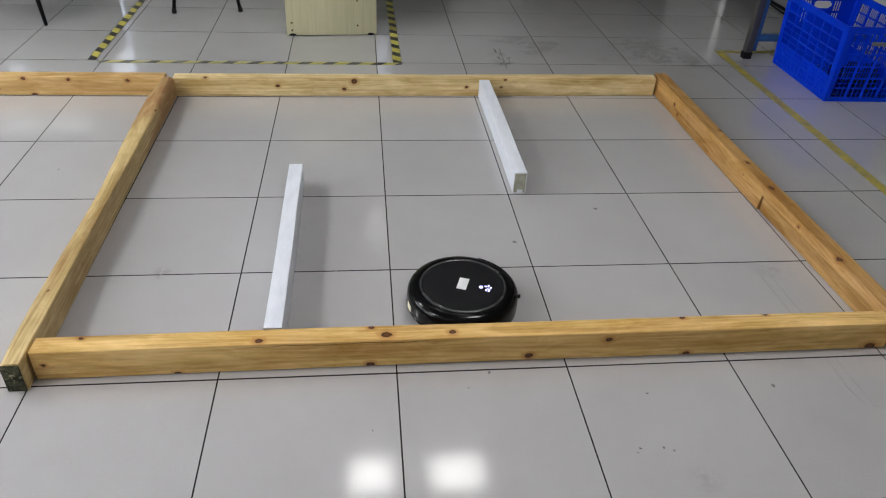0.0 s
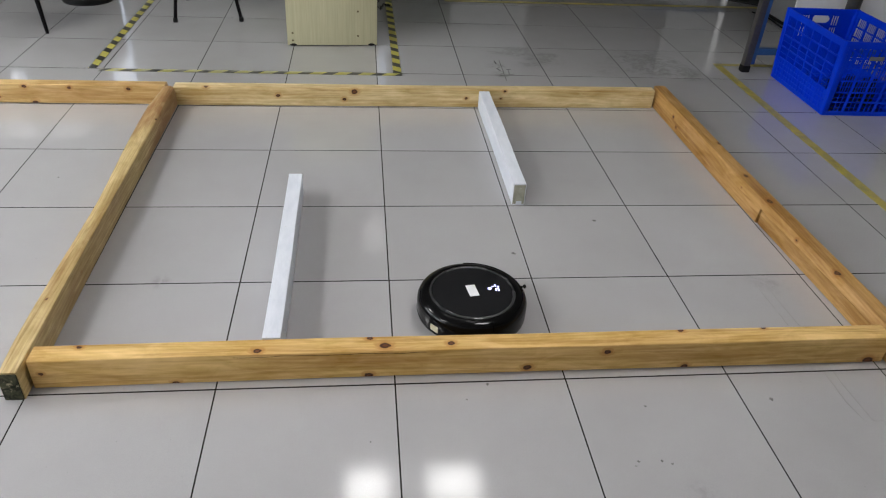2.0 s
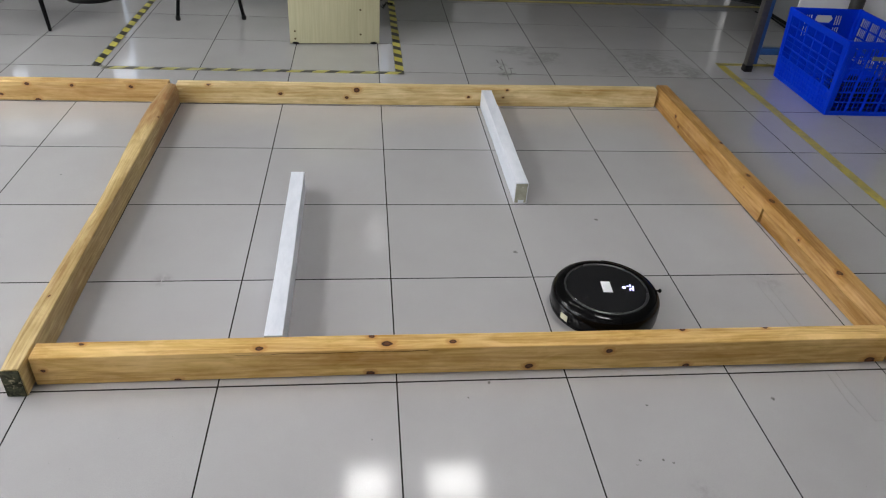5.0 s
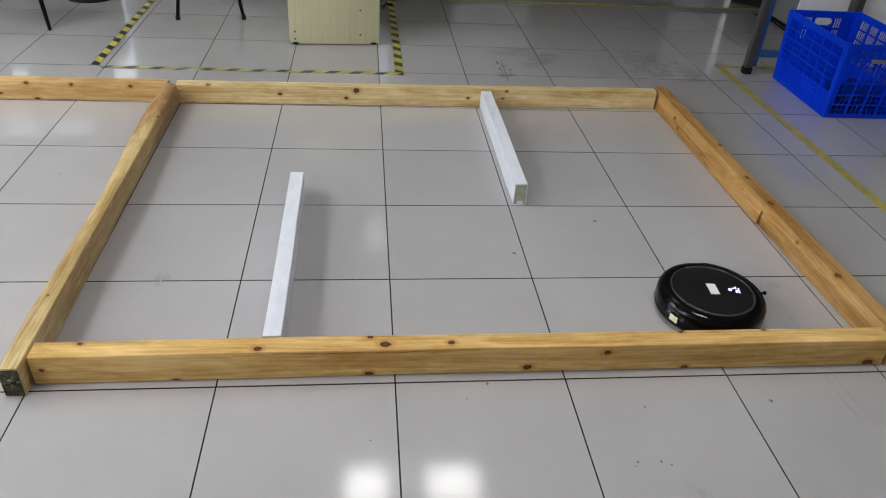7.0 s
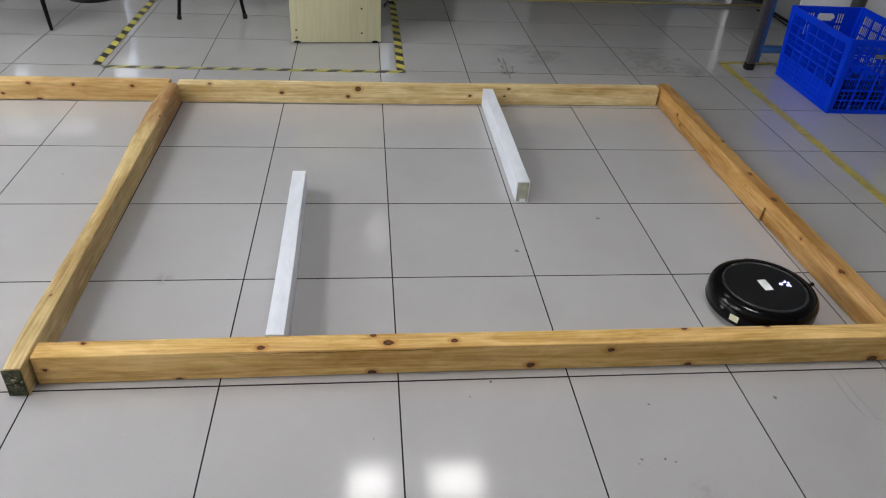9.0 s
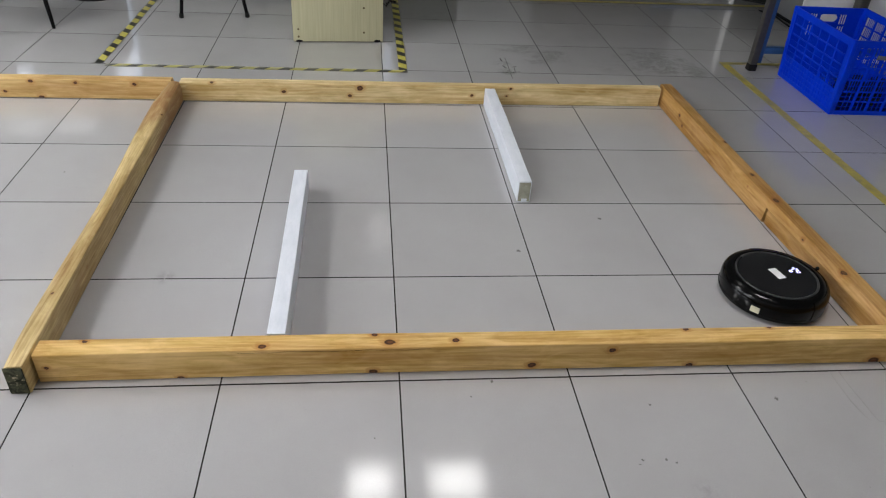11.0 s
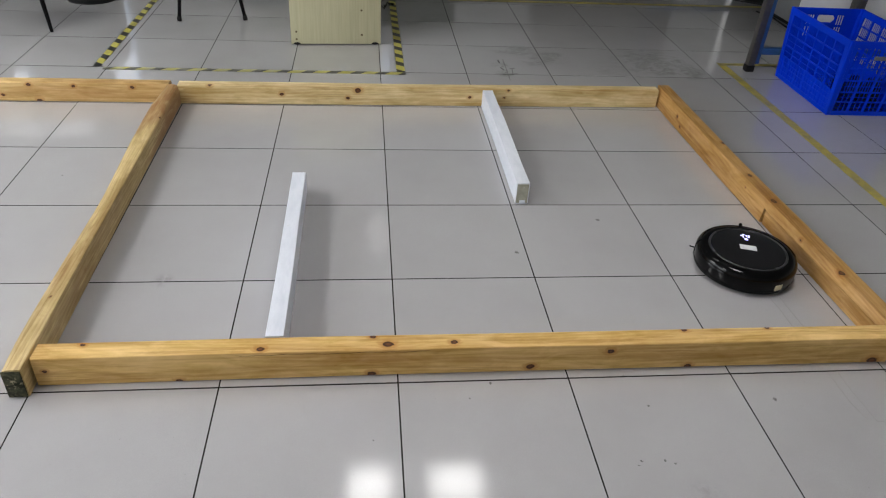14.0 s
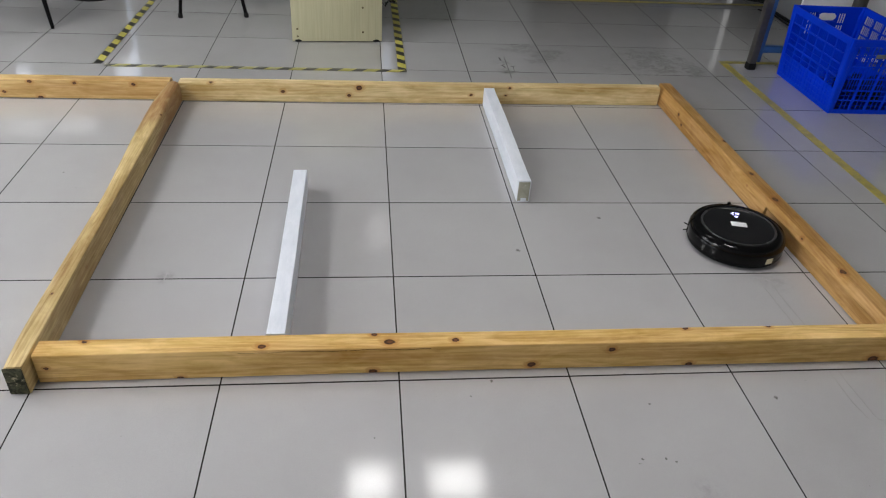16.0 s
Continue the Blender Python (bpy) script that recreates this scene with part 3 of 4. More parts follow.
# right beam: a full-height length, its upper half running on over a separate lower board
RX, RY = 1.532, 1.05
right_knots = [(1.557, 1.389, 0.104, 0.009), (1.540, 1.073, 0.104, 0.010), (1.539, 0.857, 0.104, 0.014), (1.541, 0.365, 0.104, 0.012),
               (1.527, 0.600, 0.085, 0.008), (1.498, 1.79, 0.06, 0.009), (1.497, 1.73, 0.03, 0.007), (1.505, 1.03, 0.07, 0.005)]
right_wood = wood("pine_right", 1, local(right_knots, RX, RY), (0.47, 0.275, 0.098), (0.27, 0.13, 0.036), seed=15.5, wear=0.35)
right = thing("timber_beam", pose(RX, RY, 0, 0, 0, 0.0), "orange pine beam with a long split along its side", "wooden beam", GROUP)
JOINT, CRACK = 0.862, 0.066
RIGHT_IN = [(-0.02, 1.536), (0.21, 1.530), (0.48, 1.522), (0.86, 1.509), (1.24, 1.497), (2.1, 1.4915)]
RIGHT_TOP = [(y, x + 0.008) for y, x in RIGHT_IN]
RIGHT_OUT = [(y, x + 0.069) for y, x in RIGHT_IN]
RIGHT_H = 0.104
part("shaft", shaped_beam(RIGHT_IN, RIGHT_TOP, RIGHT_OUT, 0, RIGHT_H, JOINT, 2.108, RX, RY, -1, None, 22, 5), right_wood, right)
part("split_top", shaped_beam(RIGHT_IN, RIGHT_TOP, RIGHT_OUT, CRACK + 0.0014, RIGHT_H, -0.02, JOINT - 0.0005, RX, RY, -1, None, 18, 6), right_wood, right)
part("split_foot", shaped_beam([(y, x + 0.006) for y, x in RIGHT_IN], [(y, x + 0.004) for y, x in RIGHT_IN], RIGHT_OUT, 0, CRACK, -0.02, JOINT - 0.014, RX, RY, -1, None, 18, 8), right_wood, right)


# ---- white bars ----
def white_bar(x, y, length, turn, end_near):
    ob = thing("white_bar", pose(x, y, 0, 0, 0, turn), "white painted wooden bar lying on the tiled floor", "wooden bar", "white bars in the arena")
    part("shaft", rough_beam(length, 1, width=0.053, height=0.096, bow=0.001, edge=0.0018, seed=int(length * 1000) + 3), WHITE, ob)
    if end_near:
        part("end_face", box(-0.0235, 0.0235, -length / 2 - 0.0012, -length / 2 + 0.001, 0.005, 0.0915, 0.0008), WHITE_END, ob, "bare greenish end grain")
        part("paint_drip", box(-0.010, 0.014, -length / 2 - 0.0022, -length / 2, 0.002, 0.018, 0.001), WHITE, ob)
    return ob


white_bar(-0.3535, 0.603, 0.998, 0.15, False)
white_bar(0.5475, 1.513, 1.0, 0.1, True)


# ---- floor tapes ----
def strip(name, x0, x1, y0, y1, mat, label, group="", turn=0.0):
    cx, cy = (x0 + x1) / 2, (y0 + y1) / 2
    long_x = x1 - x0 > y1 - y0
    n = max(4, int(max(x1 - x0, y1 - y0) / 0.08))
    rng = random.Random(int(abs(cx * 1000 + cy * 77)))
    bm = bmesh.new()
    rows = []
    for i in range(n + 1):
        u = i / n - 0.5
        j = [rng.uniform(-0.0012, 0.0012) for _ in range(2)]
        if long_x:
            pts = [(u * (x1 - x0), -(y1 - y0) / 2 + j[0]), (u * (x1 - x0), (y1 - y0) / 2 + j[1])]
        else:
            pts = [((x1 - x0) / 2 + j[0], u * (y1 - y0)), (-(x1 - x0) / 2 + j[1], u * (y1 - y0))]
        rows.append([bm.verts.new((*p, z)) for p, z in ((pts[0], 0), (pts[1], 0), (pts[1], 0.0012), (pts[0], 0.0012))])
    for a, b in zip(rows, rows[1:]):
        for k in range(4):
            bm.faces.new((a[k], a[(k + 1) % 4], b[(k + 1) % 4], b[k]))
    bm.faces.new(rows[0][::-1])
    bm.faces.new(rows[-1])
    bmesh.ops.recalc_face_normals(bm, faces=bm.faces)
    return solid(name, bm, mat, pose(cx, cy, 0.0006, 0, 0, turn), label, "floor tape", group)


strip("hazard_tape", -1.525, 0.144, 2.4735, 2.5095, HAZARD_X, "worn black and yellow hazard tape on tiles", "hazard tapes", 0.0)
strip("hazard_tape", -1.588, -1.545, 2.515, 6.5, HAZARD_Y, "black and yellow hazard tape on tiles", "hazard tapes")
strip("hazard_tape", 0.095, 0.142, 2.514, 6.5, HAZARD_Y, "crisp black and yellow hazard tape on tiles", "hazard tapes")
strip("floor_marking_tape", 2.146, 2.194, -2.0, 2.74, YELLOW, "plain yellow marking tape on the tiles", "yellow tapes")
strip("floor_marking_tape", 2.15, 4.2, 2.744, 2.782, YELLOW, "plain yellow marking tape beside the table leg", "yellow tapes")
strip("floor_marking_tape", 0.55, 3.2, 4.1, 4.145, YELLOW, "thin worn yellow marking tape on tiles", "yellow tapes", 1.2)


# ---- cabinet ----
def cabinet():
    ob = thing("cabinet", pose(-0.264, 2.973, 0, 0, 0, 4.0), "pale wood-grain laminate cabinet on small black feet", "cabinet")
    w = 0.276
    part("end_panel", box(-w, w, 0, 0.018, 0.006, 0.75, 0.0015), LAMINATE, ob)
    part("side_panel", box(-w, -w + 0.018, 0.0195, 0.9, 0.006, 0.75, 0.0015), LAMINATE, ob)
    part("side_panel", box(w - 0.018, w, 0.0195, 0.9, 0.006, 0.75, 0.0015), LAMINATE, ob)
    part("back_panel", box(-w, w, 0.9015, 0.92, 0.006, 0.75, 0.0015), LAMINATE, ob)
    part("top_panel", box(-w - 0.01, w + 0.01, -0.01, 0.93, 0.7515, 0.775, 0.003), LAMINATE, ob)
    for fx in (-w + 0.035, w - 0.035):
        for fy in (0.03, 0.88):
            foot = part("foot", lathe([(0, 0), (0.024, 0), (0.026, 0.002), (0.026, 0.0058), (0, 0.0058)], 20), RUBBER, ob, "small black foot")
            foot.location = (fx, fy, 0)
    for sx, sz in ((-0.243, 0.082), (-0.243, 0.036), (0.158, 0.214), (0.158, 0.063), (-0.243, 0.6), (0.158, 0.6)):
        s = part("screw", lathe([(0, 0), (0.0065, 0), (0.0065, 0.0012), (0.004, 0.002), (0, 0.002)], 12), SCREW, ob, "dark brass screw head")
        s.matrix_local = pose(sx, 0.0, sz, 90, 0, 0)
    for fx in (-w + 0.035, w - 0.035):
        t = part("foot_bracket", lathe([(0, 0), (0.022, 0), (0.02, 0.0016), (0, 0.0016)], 20, 0, 180, True), RUBBER, ob)
        t.matrix_local = pose(fx, -0.0002, 0.0065, 90, 0, 0) @ Matrix.Diagonal((1, 0.5, 1, 1))
    return ob


cabinet()


# ---- chairs ----
def chair():
    ob = thing("chair", pose(-1.09, 3.68, 0, 0, 0, 7.5), "black chair with slim splayed metal legs", "chair")
    for fx, fy, tx, ty in ((-0.245, -0.262, -0.19, -0.2), (0.174, -0.262, 0.1, -0.2), (-0.2, 0.27, -0.12, 0.2), (0.15, 0.27, 0.1, 0.2)):
        leg = part("leg", tube([(fx, fy, 0.014), (tx, ty, 0.43)], 0.0115, 12), BLACK_STEEL, ob)
        part("rubber_foot", lathe([(0, 0), (0.014, 0), (0.0155, 0.004), (0.0145, 0.028), (0, 0.03)], 14), RUBBER, leg).location = (fx, fy, 0)
    part("seat", box(-0.23, 0.21, -0.25, 0.22, 0.43, 0.49, 0.025, 4), BLACK_FABRIC, ob)
    part("backrest", box(-0.22, 0.2, 0.2, 0.245, 0.58, 0.9, 0.02, 4), BLACK_FABRIC, ob)
    for sx in (-0.18, 0.16):
        part("back_post", tube([(sx, 0.2, 0.45), (sx, 0.222, 0.62)], 0.011), BLACK_STEEL, ob)
    return ob


def stool():
    ob = thing("stool", pose(-2.24, 3.12, 0), "black stool with tapering splayed legs", "stool")
    for fx, fy, tx, ty in ((0.242, -0.024, 0.15, 0.12), (-0.02, -0.19, -0.03, -0.06), (-0.2, 0.2, -0.14, 0.15)):
        bm = bmesh.new()
        add_lathe(bm, [(0, 0), (0.009, 0), (0.0105, 0.01), (0.019, 0.43), (0, 0.43)], 14)
        for v in bm.verts:
            k = v.co.z / 0.43
            v.co.x += fx + (tx - fx) * k
            v.co.y += fy + (ty - fy) * k
        part("leg", bm, BLACK_STEEL, ob)
    part("seat", lathe([(0, 0.43), (0.17, 0.43), (0.178, 0.44), (0.175, 0.462), (0.16, 0.47), (0, 0.472)], 40), BLACK_FABRIC, ob)
    return ob


chair()
stool()


# ---- black round bin behind the chairs ----
bin_ob = thing("waste_bin", pose(-1.985, 3.86, 0), "black round plastic waste bin on the floor", "waste bin")
part("body", lathe([(0, 0.0), (0.165, 0.0), (0.172, 0.012), (0.19, 0.3), (0.185, 0.3), (0.166, 0.02), (0, 0.014)], 48), BLACK_PLASTIC, bin_ob)
part("rim", lathe([(0.184, 0.298), (0.197, 0.298), (0.198, 0.31), (0.184, 0.312), (0.184, 0.298)], 48), BLACK_PLASTIC, bin_ob)


# ---- cables ----
def tangle(name, m, seed, size, label, n=40, radius=0.0035, lift=0.03):
    rng = random.Random(seed)
    pts = [Vector((0, 0, radius))]
    ang = rng.random() * 6
    for i in range(n):
        ang += rng.uniform(-1.3, 1.3)
        p = pts[-1] + Vector((math.cos(ang), math.sin(ang), 0)) * size * 0.25
        p = Vector((max(-size, min(size, p.x)), max(-size, min(size, p.y)), radius + lift * rng.random()))
        pts.append(p)
    return solid(name, tube(pts, radius, 6), BLACK_PLASTIC, m, label, "cable")


solid("cable", tube([(3.0, 4.0, 0.006), (3.06, 3.88, 0.006), (3.05, 3.75, 0.006), (3.04, 3.6, 0.006), (3.1, 3.45, 0.006)], 0.006, 8), BLACK_PLASTIC, pose(0, 0, 0),
      "black cable running over the floor tiles", "cable")
tangle("cable", pose(0.055, 3.78, 0), 3, 0.07, "tangled thin black cable on the floor")
tangle("cable", pose(0.03, 3.98, 0), 9, 0.06, "tangled thin black cable beside the cabinet")


# ---- far low dark crates ----
def low_tote(m, sx, sy, h, mat, label):
    ob = thing("storage_tote", m, label, "tote")
    bm = bmesh.new()
    t = 0.012
    add_box(bm, -sx / 2, sx / 2, -sy / 2, sy / 2, 0, t, 0.003)
    add_box(bm, -sx / 2, sx / 2, -sy / 2, -sy / 2 + t, t, h, 0.003)
    add_box(bm, -sx / 2, sx / 2, sy / 2 - t, sy / 2, t, h, 0.003)
    add_box(bm, -sx / 2, -sx / 2 + t, -sy / 2 + t, sy / 2 - t, t, h, 0.003)
    add_box(bm, sx / 2 - t, sx / 2, -sy / 2 + t, sy / 2 - t, t, h, 0.003)
    part("body", bm, mat, ob)
    for c, d in ((-sx / 2 - 0.01, -sx / 2 - 0.0005), (sx / 2 + 0.0005, sx / 2 + 0.01)):
        part("rim", box(c, d, -sy / 2, sy / 2, h - 0.03, h + 0.001, 0.002), mat, ob)
    return ob


low_tote(pose(0.28, 4.33, 0, 0, 0, 8), 0.62, 0.4, 0.24, DARK_GREEN, "dark green plastic tote on the floor")
low_tote(pose(3.22, 4.36, 0, 0, 0, -35), 0.42, 0.34, 0.3, BLACK_PLASTIC, "black plastic box under the table")


# ---- unseen dark cupboards, added to darken reflections in the far floor ----
def cupboard(x, w):
    ob = thing("cupboard", pose(x, 5.0, 0), "unseen dark low cupboard added to darken floor reflections", "cupboard", "dark cupboards")
    part("plinth", box(-w / 2 + 0.02, w / 2 - 0.02, 0.02, 0.5, 0, 0.08), BLACK_PLASTIC, ob)
    part("body", box(-w / 2, w / 2, 0, 0.52, 0.0805, 0.95, 0.003), DARK_WOOD, ob)
    for k in (-1, 1):
        door = part("door", box(min(0.004 * k, k * (w / 2 - 0.01)), max(0.004 * k, k * (w / 2 - 0.01)), -0.02, -0.0005, 0.1, 0.93, 0.002), DARK_WOOD, ob)
        part("handle", box(k * 0.05 - 0.006, k * 0.05 + 0.006, -0.045, -0.0205, 0.55, 0.7, 0.003), GREY_STEEL, door)
    return ob


for cx_, cw_ in ((-4.3, 1.1), (-3.0, 1.4), (2.13, 1.22)):
    cupboard(cx_, cw_)


# ---- unseen dark desk, added to shade the floor beyond the stool ----
desk = thing("desk", pose(-3.15, 3.95, 0), "unseen dark brown desk added to darken the floor beyond the stool", "desk")
part("tabletop", box(-0.95, 0.1, -0.75, 0.65, 0.72, 0.75, 0.004), DARK_WOOD, desk)
part("side_panel", box(-0.93, -0.9, -0.7, 0.6, 0, 0.7195, 0.002), DARK_WOOD, desk)
part("side_panel", box(0.05, 0.08, -0.7, 0.6, 0, 0.7195, 0.002), DARK_WOOD, desk)
part("back_panel", box(-0.8995, 0.0495, 0.57, 0.6, 0, 0.7195, 0.002), DARK_WOOD, desk)


# ---- work table ----
def table():
    ob = thing("work_table", pose(2.3, 2.655, 0), "blue and grey steel work table with black feet", "table")
    half = 0.022
    spots = [(0, 0), (1.5, 0), (0, 1.9), (1.5, 1.9)]
    for x, y in spots:
        leg = part("leg", box(x - half, x + half, y - half, y + half, 0.03, 0.73, 0.004), GREY_STEEL, ob, "worn grey steel leg")
        part("rubber_foot", box(x - half - 0.003, x + half + 0.003, y - half - 0.003, y + half + 0.003, 0.0, 0.042, 0.005), RUBBER, leg, "black rubber foot")
        part("cover_strip", box(x + half + 0.0005, x + half + 0.024, y - half + 0.004, y + half, 0.05, 0.73, 0.002), BLUE_PAINT, leg, "blue painted strip")
    part("crossbar", box(half + 0.0245, 1.5 - half, -0.02, 0.02, 0.11, 0.15, 0.003), BLUE_PAINT, ob, "blue painted crossbar")
    part("crossbar", box(half + 0.0245, 1.5 - half, 1.88, 1.92, 0.11, 0.15, 0.003), BLUE_PAINT, ob, "blue painted crossbar")
    mid = part("leg", lathe([(0, 0.03), (0.04, 0.03), (0.042, 0.05), (0.042, 0.73), (0, 0.73)], 24), GREY_STEEL, ob, "round grey steel leg")
    mid.location = (0.675, 0.14, 0)
    part("rubber_foot", lathe([(0, 0), (0.045, 0), (0.046, 0.025), (0.042, 0.0295), (0, 0.0295)], 24), RUBBER, mid, "black rubber foot")
    part("tabletop", box(-0.06, 1.56, -0.06, 1.96, 0.7305, 0.76, 0.004), LAMINATE, ob)
    return ob


table()


# ---- white boards standing behind the crate ----
def white_board(x, y, width, height, label):
    ob = thing("white_board", pose(x, y, 0), label, "board", "white boards under the table")
    part("sheet", box(-width / 2, width / 2, 0.0015, 0.016, 0, height, 0.001), WHITE_BOARD, ob)
    part("edge_strip", box(-width / 2 - 0.0015, width / 2 + 0.0015, 0.0, 0.0175, height + 0.0003, height + 0.008, 0.002), WHITE_BOARD, ob)
    return ob


white_board(2.785, 2.83, 0.33, 0.5, "white coated board standing on the floor")
white_board(3.35, 2.83, 0.62, 0.5, "wide white coated board standing on the floor")


def steel_box():
    ob = thing("steel_cabinet", pose(3.27, 3.73, 0), "low grey steel cabinet under the table", "cabinet")
    part("plinth", box(-0.18, 0.18, -0.27, 0.27, 0, 0.03, 0.002), BLACK_PLASTIC, ob)
    part("body", box(-0.2, 0.2, -0.29, 0.29, 0.0305, 0.6, 0.006), GREY_PANEL, ob)
    part("top_panel", box(-0.205, 0.205, -0.295, 0.295, 0.6005, 0.62, 0.004), GREY_PANEL, ob)
    return ob


steel_box()


# ---- blue crate ----
def lattice_wall(length, height):
    """A crate wall in its own plane: u along, v up, with a depth for each bar. Solid margins, ribs and fine slots."""
    bars = []

    def bar(u0, u1, v0, v1, depth=0.006):
        bars.append((u0, u1, v0, v1, depth))
    a = 0.026
    bar(0, length, 0, 0.024, 0.012)
    bar(0, length, height - 0.036, height, 0.012)
    cells = max(3, round((length - 2 * a) / 0.092))
    step = (length - 2 * a) / cells
    bar(0, a, 0.024, height - 0.036, 0.01)
    bar(length - a, length, 0.024, height - 0.036, 0.01)
    for i in range(1, cells):
        u = a + i * step
        bar(u - 0.0065, u + 0.0065, 0.024, height - 0.036, 0.009)
    rails = (0.078, 0.134, 0.2, 0.268, 0.325)
    for v in rails:
        for i in range(cells):
            bar(a + i * step + 0.0065, a + (i + 1) * step - 0.0065, v - 0.004, v + 0.004, 0.006)
    # fine upright slats in every band; small open squares with a crossed middle in the two lowest
    levels = (0.02, *rails, height - 0.032)
    for i in range(cells):
        u0, u1 = a + i * step + 0.0065, a + (i + 1) * step - 0.0065
        for k in range(6):
            m = 3 if k < 2 else 5
            for j in range(1, m):
                u = u0 + (u1 - u0) * j / m
                bar(u - 0.0014, u + 0.0014, levels[k] + 0.004, levels[k + 1] - 0.004, 0.004)
            if k in (0, 1, 2, 3):
                v = (levels[k] + levels[k + 1]) / 2
                bar(u0, u1, v - 0.0016, v + 0.0016, 0.0035)
    return bars


def pierced(bm, us, vs, holes, w0, w1):
    """A sheet cut at the lines us and vs, without the cells whose middles lie in a hole (u0, u1, v0, v1)."""
    for ua, ub in zip(us, us[1:]):
        for va, vb in zip(vs, vs[1:]):
            mu, mv = (ua + ub) / 2, (va + vb) / 2
            if not any(h[0] < mu < h[1] and h[2] < mv < h[3] for h in holes):
                add_box(bm, ua, ub, w0, w1, va, vb)


def crate():
    L, Wd, Ht = 0.605, 0.412, 0.414
    ob = thing("plastic_crate", pose(2.436, 1.976, 0, 0, 0, -0.8), "bright blue plastic lattice crate standing on floor tiles", "crate")
    flare = 0.019

    def finish(name, bm, place):
        for v in bm.verts:
            v.co = Vector(place(v.co.x, v.co.y, v.co.z))
        bmesh.ops.recalc_face_normals(bm, faces=bm.faces)
        part(name, bm, BLUE, ob)

    def open_wall(name, length, place, closed_foot=False):
        bm = bmesh.new()
        for u0, u1, v0, v1, d in lattice_wall(length, Ht):
            add_box(bm, u0, u1, -d, 0, v0, v1)
        if closed_foot:
            add_box(bm, 0.02, length - 0.02, -0.0056, -0.0042, 0.018, 0.134)
        finish(name, bm, place)

    def grip_wall(name, length, place):
        bm = bmesh.new()
        mid = length / 2
        holes = [(mid - 0.058, mid + 0.058, 0.331, 0.374)]
        for side in (-1, 1):
            for k in range(3):
                c = mid + side * (0.078 + 0.015 * k)
                holes += [(c - 0.0045, c + 0.0045, 0.318, 0.374), (c - 0.0045, c + 0.0045, 0.25, 0.305)]
        us = sorted({0.0, length, *(h[0] for h in holes), *(h[1] for h in holes)})
        pierced(bm, us, [0.0, 0.25, 0.305, 0.318, 0.331, 0.374, Ht], holes, -0.004, 0.0)
        for v0, v1, d in ((0.0, 0.024, 0.012), (Ht - 0.036, Ht, 0.012)):
            add_box(bm, 0, length, -d, -0.0041, v0, v1)
        for sx in (-1, 1):
            add_box(bm, mid + sx * 0.06 - 0.004, mid + sx * 0.06 + 0.004, -0.012, -0.0041, 0.324, Ht - 0.037)
        add_box(bm, mid - 0.064, mid + 0.064, -0.012, -0.0041, 0.32, 0.3285)
        for cu, su in ((mid - 0.058, 1), (mid + 0.058, -1)):
            for cv, sv in ((0.331, 1), (0.374, -1)):
                tri = [bm.verts.new((cu + du * su, w, cv + dv * sv)) for w in (-0.004, 0.0) for du, dv in ((0, 0), (0.016, 0), (0, 0.016))]
                for f in ((0, 1, 2), (3, 5, 4), (0, 3, 4, 1), (1, 4, 5, 2), (2, 5, 3, 0)):
                    bm.faces.new([tri[q] for q in f])
        finish(name, bm, place)
    k = lambda z: flare * (z / Ht - 1)
    open_wall("long_wall", L, lambda u, w, v: (-w - k(v) - flare, u, v), True)
    open_wall("long_wall", L, lambda u, w, v: (Wd + w + k(v) + flare, u, v), True)
    open_wall("end_wall", Wd - 0.002, lambda u, w, v: (u + 0.001, -w - k(v) - flare, v))
    grip_wall("end_wall", Wd - 0.002, lambda u, w, v: (u + 0.001, L + w + k(v) + flare, v))
    for cx, cy, sx, sy in ((0, 0, -1, -1), (Wd, 0, 1, -1), (0, L, -1, 1), (Wd, L, 1, 1)):
        bm = bmesh.new()
        add_box(bm, min(cx, cx - sx * 0.026), max(cx, cx - sx * 0.026), min(cy, cy - sy * 0.026), max(cy, cy - sy * 0.026), 0.0, Ht + 0.002, 0.005, 3)
        for v in bm.verts:
            s = flare * v.co.z / Ht + 0.002
            v.co.x += sx * s
            v.co.y += sy * s
        part("corner_post", bm, BLUE, ob)
    bm = bmesh.new()
    nx, ny = 25, 33
    vs = [[bm.verts.new((0.012 + (Wd - 0.024) * i / nx, 0.012 + (L - 0.024) * j / ny, 0.012)) for j in range(ny + 1)] for i in range(nx + 1)]
    for i in range(nx):
        for j in range(ny):
            if not (i % 2 and j % 2):
                bm.faces.new((vs[i][j], vs[i + 1][j], vs[i + 1][j + 1], vs[i][j + 1]))
    bmesh.ops.solidify(bm, geom=bm.faces[:], thickness=0.006)
    part("base", bm, BLUE, ob)
    part("label_plate", box(0.13, 0.21, -0.036, -0.028, 0.322, 0.343, 0.002), ORANGE_LABEL, ob, "small faded grey label")
    return ob


crate()
for i, (cx, cy) in enumerate(((2.68, 2.1), (2.73, 2.16))):
    tangle("coiled_cable", pose(cx, cy, 0.021, 0, 0, i * 50), 20 + i, 0.07, "thick coiled black cable lying in blue crate", 80, 0.009, 0.12)


